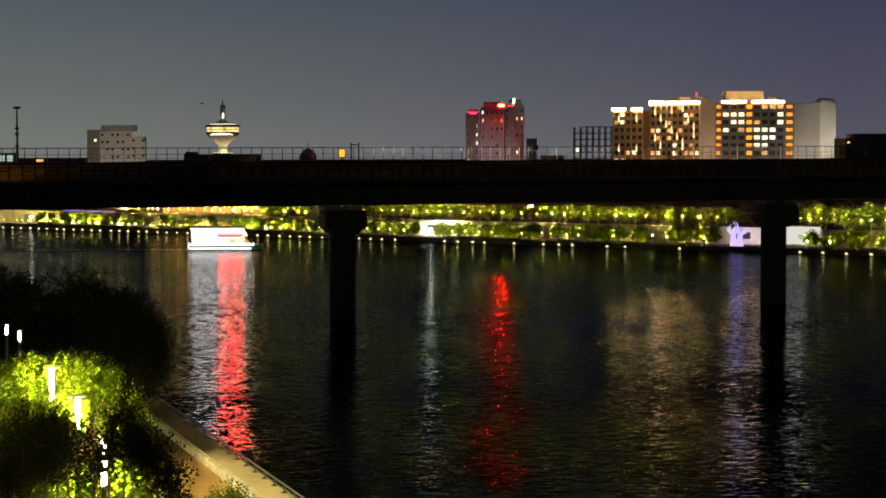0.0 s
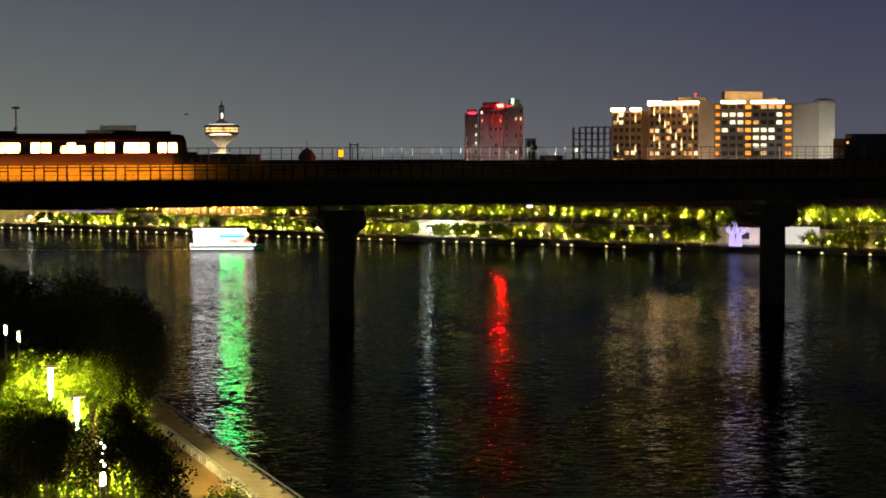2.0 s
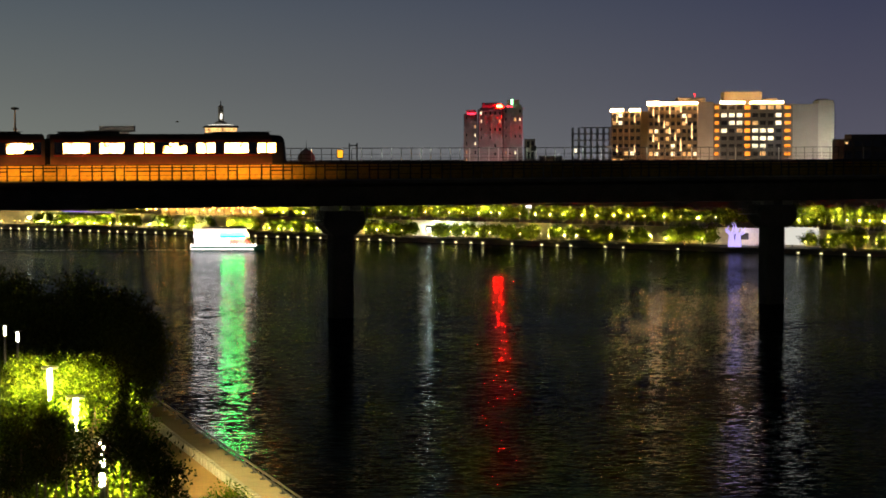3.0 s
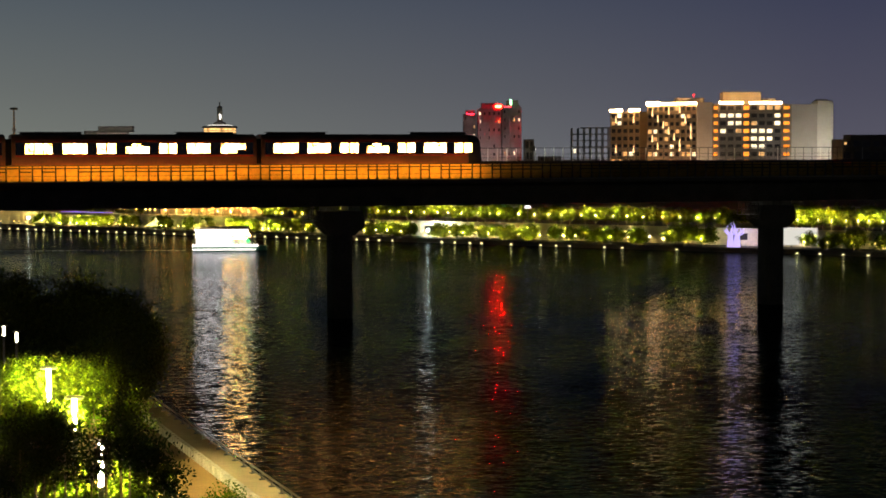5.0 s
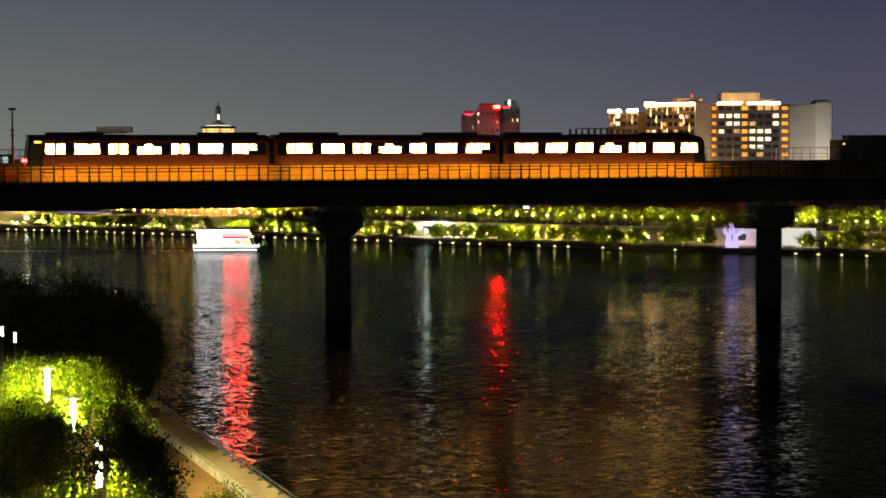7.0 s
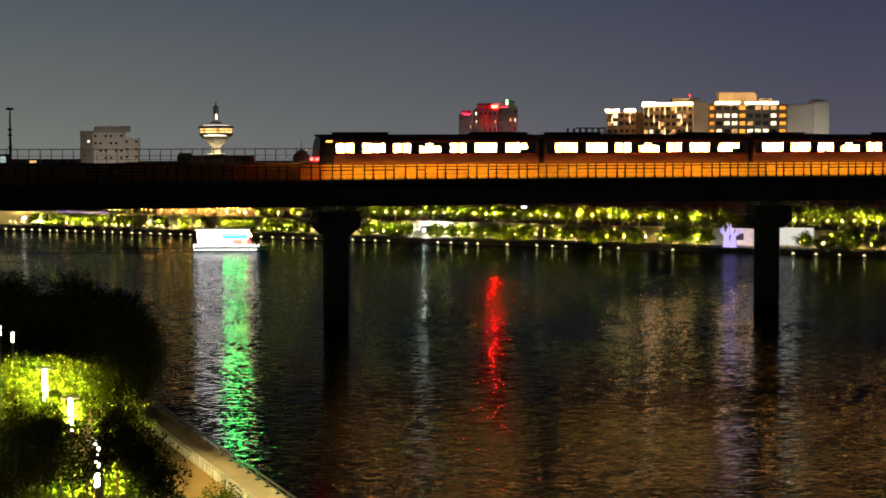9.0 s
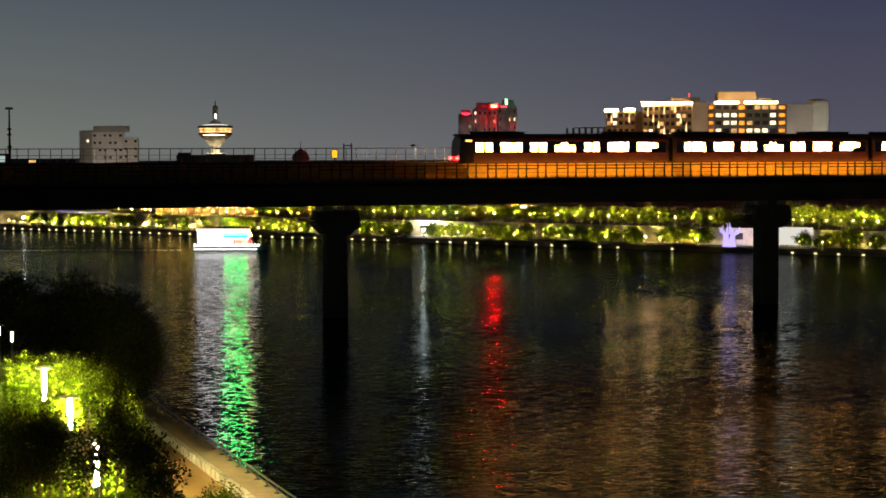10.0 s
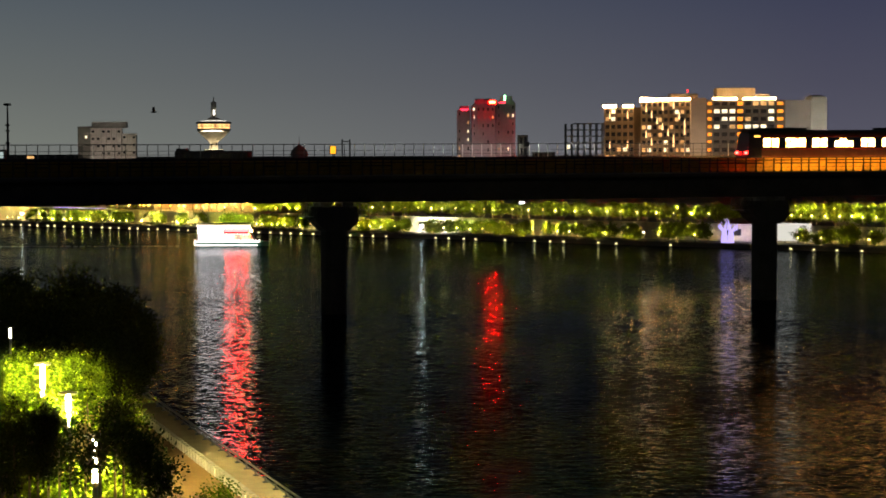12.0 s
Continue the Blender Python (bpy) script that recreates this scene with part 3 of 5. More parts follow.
bm = bmesh.new()
prism(bm, [(-1.6, 3.3), (1.6, 3.3), (1.1, 3.5), (0, 3.58), (-1.1, 3.5)], "x", -5.0, 3.3)
part("canopy", bm, WHITE_PAINT, boat, "white canopy over the upper deck")
part("light_strip", solid("light_strip", BOAT_WHITE, (-5.0, 3.3, -1.64, -1.60, 3.12, 3.30)), BOAT_WHITE, boat, "white light strip on the canopy edge")
part("light_panel", solid("light_panel", BOAT_WHITE, (-4.85, 2.15, -1.40, -1.38, 2.17, 3.28)), BOAT_WHITE, boat, "bright white light panel")
bm = bmesh.new()
prism(bm, [(2.2, 2.17), (3.75, 2.17), (3.1, 3.28), (2.2, 3.28)], "y", -1.40, -1.38)
part("light_panel", bm, BOAT_WARM, boat, "warm light panel at the sloping front")
part("light_strip", solid("light_strip", BOAT_WHITE, (-5.3, 4.4, -1.66, -1.60, 0.10, 0.26)), BOAT_WHITE, boat, "white light strip just over the water")
bm_b = bmesh.new()
bmesh.ops.create_icosphere(bm_b, subdivisions=1, radius=0.13)
bulb_me = mesh_of("bulb", bm_b, BOAT_WHITE)
for i in range(20):
    piece("bulb", bulb_me, boat, pose(-5.2 + i * 0.52, -1.74, 0.95))
part("light_strip", solid("light_strip", BOAT_WHITE, (-4.9, 3.2, -1.50, -1.478, 1.98, 2.14)), BOAT_WHITE, boat, "white light strip over the cabin windows")
# Turning drum added in place of boat lights that change colour.
drum = new("light_drum")
drum.parent = boat
drum["label"] = "turning red, amber and green drum standing in for colour-changing lights"
for k, (nm, mt) in enumerate((("red_face", DRUM_RED), ("amber_face", DRUM_WARM), ("green_face", DRUM_GREEN))):
    bm = bmesh.new()
    box(bm, -1.9, 1.9, -0.30, -0.26, -0.49, 0.49)
    ob = part(nm, bm, mt, drum)
    ob.matrix_basis = pose(0, 0, 0, 120 * k)
bm = bmesh.new()
prism(bm, [(0.24 * math.cos(radians(a)) * 2, 0.24 * math.sin(radians(a)) * 2) for a in (30, 150, 270)], "x", -2.0, 2.0)
part("core", bm, RUBBER, drum).matrix_basis = pose(0, 0, 0, 180)

# ---------------------------------------------------------------- trees


def crown_mesh(name, seed, r, h, sprigs, leaf, per, material, z0):
    """Many small leaves on sprigs, gathered in uneven clumps."""
    rng = np.random.default_rng(seed)
    clumps = []
    for i in range(13):
        a, q = rng.uniform(0, 2 * math.pi), math.sqrt(rng.uniform(0, 1))
        zz = rng.uniform(-0.8, 0.9)
        k = math.sqrt(max(0.05, 1 - zz * zz))
        clumps.append((math.cos(a) * q * r * k * 0.8, math.sin(a) * q * r * k * 0.8, zz * h * 0.8, rng.uniform(0.26, 0.46)))
    clumps = np.array(clumps)
    pick = rng.integers(0, len(clumps), sprigs)
    d = rng.normal(size=(sprigs, 3))
    d /= np.linalg.norm(d, axis=1)[:, None]
    rad = rng.uniform(0.35, 1.0, sprigs) ** 0.6
    c = clumps[pick]
    pos = c[:, :3] + d * (rad * c[:, 3])[:, None] * np.array([r, r, h * 0.9])
    axis = d * 0.7 + rng.normal(size=(sprigs, 3)) * 0.5 + np.array([0, 0, -0.35])
    axis /= np.linalg.norm(axis, axis=1)[:, None]
    verts, faces = [], []
    side = np.cross(axis, rng.normal(size=(sprigs, 3)))
    side /= np.linalg.norm(side, axis=1)[:, None]
    for k in range(per):
        s = -1 if k % 2 else 1
        base = pos + axis * (leaf * 0.55 * k)[..., None] if np.ndim(leaf) else pos + axis * (leaf * 0.55 * k)
        out = axis * 0.5 + side * s + rng.normal(size=(sprigs, 3)) * 0.25
        out /= np.linalg.norm(out, axis=1)[:, None]
        wide = np.cross(out, rng.normal(size=(sprigs, 3)))
        wide /= np.linalg.norm(wide, axis=1)[:, None]
        verts.append(np.stack([base, base + out * leaf * 0.5 + wide * leaf * 0.24, base + out * leaf, base + out * leaf * 0.5 - wide * leaf * 0.24], axis=1))
    v = np.concatenate(verts).reshape(-1, 3) + np.array([0, 0, z0])
    f = np.arange(len(v)).reshape(-1, 4)
    me = bpy.data.meshes.new(name)
    me.from_pydata(v.tolist(), [], f.tolist())
    me.materials.append(material)
    return me


def make_tree(name, seed, r, h, cz, sprigs, leaf, per, leaf_mat, label, group=""):
    """cz: height of the crown's middle over the ground."""
    rng = random.Random(seed)
    t = thing(name, pose(0, 0, 0), label, "tree", group)
    bm = bmesh.new()
    p = Vector((0, 0, -0.05))
    fork = cz - h * 0.75
    k = max(0.03, r * 0.045)
    q = Vector((rng.uniform(-0.1, 0.1) * r, rng.uniform(-0.1, 0.1) * r, max(0.5, fork)))
    tube(bm, p, q, k * 1.3, k, seg=8)
    for i in range(6):
        a = i * 1.05 + rng.uniform(-0.3, 0.3)
        e = q + Vector((math.cos(a) * r * 0.55, math.sin(a) * r * 0.55, h * rng.uniform(0.5, 1.2)))
        mid = q.lerp(e, 0.5) + Vector((0, 0, h * 0.08))
        tube(bm, q, mid, k * 0.6, k * 0.42, seg=6)
        tube(bm, mid, e, k * 0.42, k * 0.12, seg=6)
        for j in range(2):
            b = a + rng.uniform(-0.9, 0.9)
            tube(bm, mid, mid + Vector((math.cos(b) * r * 0.4, math.sin(b) * r * 0.4, h * rng.uniform(0.1, 0.6))), k * 0.3, k * 0.08, seg=5)
    part("trunk", bm, BARK, t, "brown trunk with limbs")
    part("crown", crown_mesh("crown", seed, r, h, sprigs, leaf, per, leaf_mat, cz), leaf_mat, t, "loose green crown of small leaves")
    return t


# near promenade trees: x, y, height of crown middle, radius, half height, leaf density
NEAR_GROUND = 3.45
for i, (x, y, z, r, h, n) in enumerate((
        (-20.10, 88, 8.46, 1.05, 0.95, 1400), (-18.75, 88, 8.17, 0.48, 0.95, 650), (-16.57, 88, 8.38, 0.55, 0.90, 750), (-14.88, 87, 7.32, 1.18, 1.27, 1800),
        (-13.83, 86, 6.76, 0.74, 0.98, 1200), (-17.58, 88, 6.76, 1.38, 1.14, 1800), (-19.62, 89, 6.72, 1.20, 1.11, 1400), (-14.68, 85, 6.31, 1.33, 0.87, 1500),
        (-13.72, 84, 5.82, 0.45, 0.50, 450), (-17.33, 87, 6.30, 1.27, 0.56, 1100), (-15.87, 70, 6.91, 0.68, 0.57, 800), (-15.03, 70, 7.33, 0.64, 0.45, 700),
        (-13.89, 70.5, 7.26, 0.72, 0.46, 700), (-12.86, 71, 7.12, 0.54, 0.50, 520), (-14.58, 66, 6.71, 0.71, 0.36, 560),
        (-13.52, 72, 6.22, 0.51, 0.39, 330), (-9.49, 57, 7.83, 0.49, 0.40, 250), (-12.30, 60, 7.36, 0.58, 0.26, 330), (-9.78, 47, 8.46, 0.36, 0.51, 93),
        (-9.32, 47.3, 8.27, 0.44, 0.44, 104), (-10.79, 47.5, 8.07, 0.34, 0.49, 89), (-7.61, 46.5, 8.70, 0.36, 0.43, 138), (-7.09, 46.3, 8.26, 0.36, 0.45, 138),
        (-6.67, 46, 7.78, 0.26, 0.37, 114), (-7.97, 47.5, 9.17, 0.29, 0.28, 66), (-8.63, 47, 7.97, 0.27, 0.31, 37), (-9.05, 47.4, 8.82, 0.25, 0.21, 29),
        (-8.69, 53, 6.54, 0.52, 0.43, 440), (-10.48, 53, 6.22, 0.63, 0.32, 460), (-11.71, 54.5, 6.28, 0.44, 0.32, 260), (-13.13, 58, 7.26, 0.44, 0.38, 240),
        (-10.36, 47, 8.77, 0.33, 0.41, 124), (-10.06, 47.2, 7.89, 0.33, 0.31, 93), 
        (-10.57, 46.6, 7.76, 0.28, 0.30, 74), (-8.36, 47.6, 8.22, 0.21, 0.33, 70), (-9.63, 47.5, 8.92, 0.33, 0.23, 110), (-6.75, 60.5, 4.15, 0.60, 0.45, 350))):
    t = make_tree("tree", 11 + i, r, h, z - NEAR_GROUND, n, 0.22 if y > 76 else 0.125 if y > 50 else 0.14, 11 if y > 76 else 12 if y > 50 else 8, LEAF_SHADE if y > 76 or y < 50 else LEAF,
                  "leafy promenade tree lit yellow-green by lamps" if 50 < y < 76 else "leafy promenade tree against the lamps, shade put into its leaf colour", "promenade trees")
    t.matrix_world = pose(x, y, NEAR_GROUND, 0, 0, 40 * i)

# column lamps on the near promenade
def make_column_lamp():
    l = thing("column_lamp", pose(0, 0, 0), "tall column lamp with a glowing tube and flat cap", "lamp", "promenade lamps")
    bm = bmesh.new()
    lathe(bm, 0, 0, [(0.16, 0), (0.16, 0.08), (0.09, 0.12), (0.08, 3.2), (0.11, 3.25), (0.11, 3.32)], 14)
    part("column", bm, STEEL, l)
    bm = bmesh.new()
    tube(bm, (0, 0, 3.32), (0, 0, 4.5), 0.055, seg=16)
    part("light_tube", bm, LAMP_TUBE, l, "glowing white light tube")
    bm = bmesh.new()
    lathe(bm, 0, 0, [(0.12, 4.5), (0.30, 4.53), (0.30, 4.58), (0.05, 4.62)], 16)
    part("cap", bm, STEEL_PALE, l)
    return l


lamp = make_column_lamp()
LAMP_AT = ((-9.1, 51.1), (-11.5, 60.0), (-13.95, 68.1))
lamp.matrix_world = pose(*LAMP_AT[0], NEAR_GROUND)
for x, y in LAMP_AT[1:]:
    copy_thing(lamp, pose(x, y, NEAR_GROUND))

def make_bollard():
    l = thing("path_light", pose(0, 0, 0), "slender column lamp glowing among dark trees", "lamp", "path lights")
    bm = bmesh.new()
    lathe(bm, 0, 0, [(0.14, 0), (0.14, 0.06), (0.07, 0.1), (0.05, 4.35)], 12)
    part("column", bm, STEEL, l)
    bm = bmesh.new()
    tube(bm, (0, 0, 4.35), (0, 0, 4.75), 0.045, seg=12)
    part("light_tube", bm, PATH_TUBE, l, "glowing light tube")
    bm = bmesh.new()
    lathe(bm, 0, 0, [(0.12, 4.75), (0.2, 4.78), (0.03, 4.83)], 12)
    part("cap", bm, STEEL, l)
    return l


PATH_TUBE = glow("path_light_tube", (1.0, 0.88, 0.5), 40.0)
path_light = make_bollard()
path_light.matrix_world = pose(-17.6, 79.5, NEAR_GROUND)
copy_thing(path_light, pose(-18.7, 82, NEAR_GROUND + 0.02))

# ---------------------------------------------------------------- far bank
BULB_YELLOW = glow("promenade_bulb", (1.0, 0.76, 0.26), 3.5)
LEAF_FILL = glow("leaf_fill_disc", (1.0, 0.84, 0.22), 6500.0)
BULB_WHITE = glow("white_bulb", (0.95, 1.0, 0.95), 14.0)
BULB_ORANGE = glow("orange_bulb", (1.0, 0.36, 0.05), 15.0)


def make_globe_lamp(name, hgt, r, bulb, label, group):
    l = thing(name, pose(0, 0, 0), label, "lamp", group)
    bm = bmesh.new()
    lathe(bm, 0, 0, [(0.10, 0), (0.10, 0.06), (0.04, 0.1), (0.035, hgt - r), (0.07, hgt - r + 0.02)], 8)
    part("post", bm, STEEL, l)
    bm = bmesh.new()
    lathe(bm, 0, 0, [(0.06, hgt - 0.36), (0.24, hgt - 0.30), (0.26, hgt - 0.18), (0.24, hgt - 0.18), (0.22, hgt - 0.26)], 12)
    part("cup", bm, STEEL, l)
    # Hidden disc added to brighten the leaves above; the cup screens it.
    bm = bmesh.new()
    lathe(bm, 0, 0, [(0.20, hgt - 0.25), (0.20, hgt - 0.235)], 12)
    part("leaf_fill", bm, LEAF_FILL, l, "upward light added in the cup to brighten the leaves")
    bm = bmesh.new()
    bmesh.ops.create_icosphere(bm, subdivisions=1, radius=r, matrix=Matrix.Translation((0, 0, hgt)))
    part("globe", bm, bulb, l, "glowing globe")
    return l


def spread(maker, places, m0=FAR):
    first = maker()
    first.matrix_world = m0 @ places[0]
    return [first] + [copy_thing(first, m0 @ p) for p in places[1:]]


LOW = (-17.7, -15.3, -12.9, -10.1, 0.0, 2.6, 5.6, 7.9, 13.6, 19.2, 22.1, 24.6, 30.9, 34.1, 40.4, 46.7, 63.8, 67.4, 74.8)
# Beyond 56 several terrace lamps are added to brighten the trees there.
HIGH = (-21.3, -18.5, -16.7, -13.9, -11.0, -8.6, -6.1, -3.3, -0.3, 2.3, 4.3, 8.0, 11.3, 14.1, 16.7, 20.2, 23.0, 26.2, 28.8, 32.0, 35.5, 38.6, 41.7, 44.8, 57.0, 58.7, 60.4, 62.0, 64.3, 66.6, 68.4, 70.2, 72.4, 74.6)
rng = random.Random(5)
low_places = [pose(x, 2.6 + rng.uniform(-0.3, 0.3), 0.58) for x in LOW + (-20.5, -24, -28)]
spread(lambda: make_globe_lamp("promenade_lamp", 1.2, 0.09, BULB_YELLOW, "short globe lamp on the far promenade", "far promenade lamps"), low_places)
spread(lambda: make_globe_lamp("promenade_lamp", 1.3, 0.12, BULB_WHITE, "short white globe lamp on the far promenade", "far promenade lamps"), [pose(x, 3.6, 0.58) for x in (27.7, 37.3, -2.5, 17.0)])
high_places = [pose(x, 11.4 + rng.uniform(-0.3, 0.3), 3.0) for x in HIGH]
spread(lambda: make_globe_lamp("terrace_lamp", 1.7, 0.08, BULB_YELLOW, "globe lamp on the upper terrace", "terrace lamps"), high_places)
spread(lambda: make_globe_lamp("promenade_lamp", 0.9, 0.10, BULB_YELLOW, "low globe lamp far along the bank", "far promenade lamps"),
       [pose(-110 + i * 2.0 + rng.uniform(-0.3, 0.3), 2.5 + rng.uniform(0, 2), 0.58) for i in range(40)])
spread(lambda: make_globe_lamp("terrace_lamp", 1.0, 0.12, BULB_ORANGE, "warm globe lamp on the upper terrace", "terrace lamps"),
       [pose(-101 + i * 2.1 + rng.uniform(-0.5, 0.5), 13 + rng.uniform(-2, 2), 3.0) for i in range(36)])


# Low strips added as fill light for the trees and the wall.
BANK_FILL = glow("bank_fill_lens", (1.0, 0.76, 0.24), 105.0)
bank_fill_housing = solid("housing", EMBANK, (-2.9, 2.9, -0.12, 0, 0, 0.16))
bank_fill_lens = solid("lens", BANK_FILL, (-2.8, 2.8, 0.004, 0.02, 0.02, 0.14))


def make_bank_fill():
    st = thing("strip_light", pose(0, 0, 0), "low dark strip of added fill light turned to the trees", "light", "strip lights")
    part("housing", bank_fill_housing, EMBANK, st)
    part("lens", bank_fill_lens, BANK_FILL, st, "glowing inland face")
    return st


spread(make_bank_fill, [pose(-114 + 6 * i, 0.5, 0.58) for i in range(34)] + [pose(-114 + 6 * i, 10.2, 3.0) for i in range(34)])


# Waterline lights; those under the promenade lamps stand in for lamp reflections.
EDGE_LENS = glow("waterline_glow_lens", (1.0, 0.85, 0.40), 2.6)
edge_case = solid("case", STEEL, (-0.2, 0.2, -0.06, 0.05, -0.09, 0.10))
edge_lens = solid("lens", EDGE_LENS, (-0.18, 0.18, -0.08, -0.064, -0.08, 0.09))


def make_waterline_glow():
    e = thing("edge_light", pose(0, 0, 0), "small pale waterline light, some standing in for lamp reflections", "light", "embankment edge lights")
    part("case", edge_case, STEEL, e)
    part("lens", edge_lens, EDGE_LENS, e, "pale glowing lens")
    return e


spread(make_waterline_glow, [pose(x + 0.4, -0.05, 0.2) for x in LOW if x < 40] + [pose(x, -0.05, 0.2) for x in (44, 58, 63.8, 67.4, 71, 74.8)]
       + [pose(-112 + 2.4 * i + rng.uniform(-0.3, 0.3), -0.05, 0.2) for i in range(38)])


def far_trees(seed, places, r, h, cz, label, group, leaves=430):
    spread(lambda: make_tree("tree", seed, r, h, cz, leaves, 0.30, 5, LEAF_FAR, label, group), places)


far_trees(61, [pose(x + rng.uniform(-0.4, 0.4), 4.6 + rng.uniform(0, 0.6), 0.58, 0, 0, rng.uniform(0, 360)) for x in LOW[::2]], 1.25, 0.75, 1.45, "small round promenade tree lit by a lamp", "far promenade trees")
far_trees(62, [pose(x + rng.uniform(-0.4, 0.4), 4.6 + rng.uniform(0, 0.6), 0.58, 0, 0, rng.uniform(0, 360)) for x in LOW[1::2]], 1.1, 0.8, 1.5, "small bushy promenade tree lit by a lamp", "far promenade trees")
far_trees(63, [pose(x + rng.uniform(-0.5, 0.5), 13.4 + rng.uniform(-0.3, 0.8), 3.0, 0, 0, rng.uniform(0, 360)) for x in HIGH[::2]], 1.5, 0.85, 1.9, "leafy terrace tree lit yellow by lamps", "terrace trees")
far_trees(64, [pose(x + rng.uniform(-0.5, 0.5), 13.6 + rng.uniform(-0.3, 0.8), 3.0, 0, 0, rng.uniform(0, 360)) for x in HIGH[1::2]], 1.4, 0.9, 1.95, "leafy terrace tree lit yellow by lamps", "terrace trees")
far_trees(65, [pose(-100 + i * 3.1 + rng.uniform(-0.8, 0.8), 5 + rng.uniform(0, 1.5), 0.58, 0, 0, rng.uniform(0, 360)) for i in range(24) if i % 3 or not 7 <= i <= 16], 1.3, 1.0, 1.5, "small promenade tree among lamps", "far promenade trees")
far_trees(66, [pose(-100 + i * 2.6 + rng.uniform(-0.8, 0.8), 15 + rng.uniform(-1, 2), 3.0, 0, 0, rng.uniform(0, 360)) for i in range(30) if not 8 <= i <= 18], 1.5, 1.1, 1.7, "terrace tree among warm lamps", "terrace trees")
far_trees(69, [pose(-23 + i * 2.7 + rng.uniform(-0.6, 0.6), 20 + rng.uniform(-1.5, 2.5), 3.0, 0, 0, rng.uniform(0, 360)) for i in range(38)], 1.9, 0.95, 1.5, "leafy tree in the second terrace row", "terrace trees", 480)
far_trees(70, [pose(x + rng.uniform(-0.5, 0.5), 6.6 + rng.uniform(-0.5, 0.8), 0.58, 0, 0, rng.uniform(0, 360)) for x in (-19, -14, 4, 10.5, 26, 33, 65.5, 69.5)], 1.1, 0.7, 1.2, "bushy promenade tree by the wall", "far promenade trees")
far_trees(71, [pose(x, 14.6, 3.0, 0, 0, 60 * i) for i, x in enumerate((57.0, 60.5, 64.6, 68.6, 72.5))], 2.4, 1.35, 2.5, "broad terrace tree lit bright yellow by lamps", "terrace trees", 900)
far_trees(67, [pose(x, 2.6, 0.58, 0, 0, 50 * i) for i, x in enumerate((-1.9, 11.5, 16.0, 29.5, 36.0))], 1.5, 1.0, 1.45, "dark leafy tree on the far promenade", "far promenade trees", 700)
far_trees(68, [pose(43.2, 3.4, 0.58), pose(46.0, 4.2, 0.58, 0, 0, 80), pose(71.0, 4.0, 0.58, 0, 0, 140)], 2.3, 1.35, 2.0, "large dark tree on the far promenade", "far promenade trees", 900)

# white flood lamp, fountain-like sculpture and mast
FLOOD = glow("flood_white", (0.80, 0.97, 1.0), 18.0)
FLOOD_VIOLET = glow("flood_violet", (0.50, 0.40, 1.0), 1.4)


def flood(name, m, w, h, material, label, foot=0.0):
    f = thing(name, m, label, "floodlight")
    bm = bmesh.new()
    tube(bm, (0, 0, -foot), (0, 0, 1.0), 0.05)
    box(bm, -w / 2 - 0.06, w / 2 + 0.06, -0.1, 0.14, 1.0, 1.0 + h + 0.12)
    part("housing", bm, STEEL, f)
    part("lens", solid("lens", material, (-w / 2, w / 2, -0.12, -0.104, 1.06, 1.06 + h)), material, f, "glowing lens")
    return f


flood("floodlight", FAR @ pose(-6.0, 5.0, 0.58, 0, 0, 34), 0.45, 0.45, FLOOD, "bright white floodlight on the far promenade")
# Second lamp added to spread the white glow over the wall.
flood("floodlight", FAR @ pose(-6.0, 5.3, 0.58, 0, 0, 180), 1.4, 0.9, glow("wall_fill_lens", (0.85, 1.0, 0.97), 320.0), "added white fill light turned to the retaining wall")
flood("floodlight", FAR @ pose(9.6, 12, 4.6, 0, 0, 34), 0.9, 0.36, glow("flood_cool", (0.85, 0.85, 1.0), 3.0), "bright white flood lamp on a post on the terrace", 1.6)
flood("floodlight", FAR @ pose(-102.6, 5.0, 0.9, 0, 0, 34), 0.6, 0.4, BULB_WHITE, "white floodlight far along the bank")
strip_v = thing("violet_light_strip", FAR @ pose(-91, 9.7, 3.25), "thin violet light strip along the terrace edge", "light strip")
part("lens", solid("lens", glow("violet_led", (0.35, 0.2, 1.0), 0.9), (-7, 7, -0.3, -0.24, 0.05, 0.17)), None, strip_v)
part("housing", solid("housing", STEEL, (-7.1, 7.1, -0.24, 0.0, -0.02, 0.26)), STEEL, strip_v)
sculpture = thing("branching_sculpture", FAR @ pose(51.5, 4.0, 0.58), "glowing white and violet branching light sculpture", "sculpture")
bm = bmesh.new()
rs = random.Random(9)
for x in (-0.5, 0.6):
    tube(bm, (x, 0, 0), (x, 0, 1.9), 0.55, 0.38, seg=10)
    for k in range(6):
        a = rs.uniform(0.25, 1.3) * (1 if k % 2 else -1)
        e = Vector((x + math.sin(a) * 1.3, rs.uniform(-0.3, 0.3), 1.7 + math.cos(a) * rs.uniform(0.8, 1.6)))
        tube(bm, (x, 0, 1.7), e, 0.20, 0.06, seg=6)
        tube(bm, e, e + Vector((rs.uniform(-0.4, 0.4), 0, 0.5)), 0.06, 0.03, seg=5)
part("trunk", bm, FLOOD_VIOLET, sculpture)
# Unseen violet lamp added to tint the wall behind the sculpture.
flood("floodlight", FAR @ pose(51.0, 6.6, 0.58, 0, 0, 180), 3.0, 0.9, glow("violet_wall_fill", (0.62, 0.57, 1.0), 14.0), "added violet fill light turned to the retaining wall")
# Glowing panel stands in for lamplight on the white retaining wall.
WALL_GLOW = glow("lit_hoarding", (1.0, 0.96, 0.84), 0.75)
wall_patch = thing("lit_hoarding", FAR @ pose(60.0, 8.6, 0.58), "long white glowing panel standing in for the lit retaining wall", "hoarding")
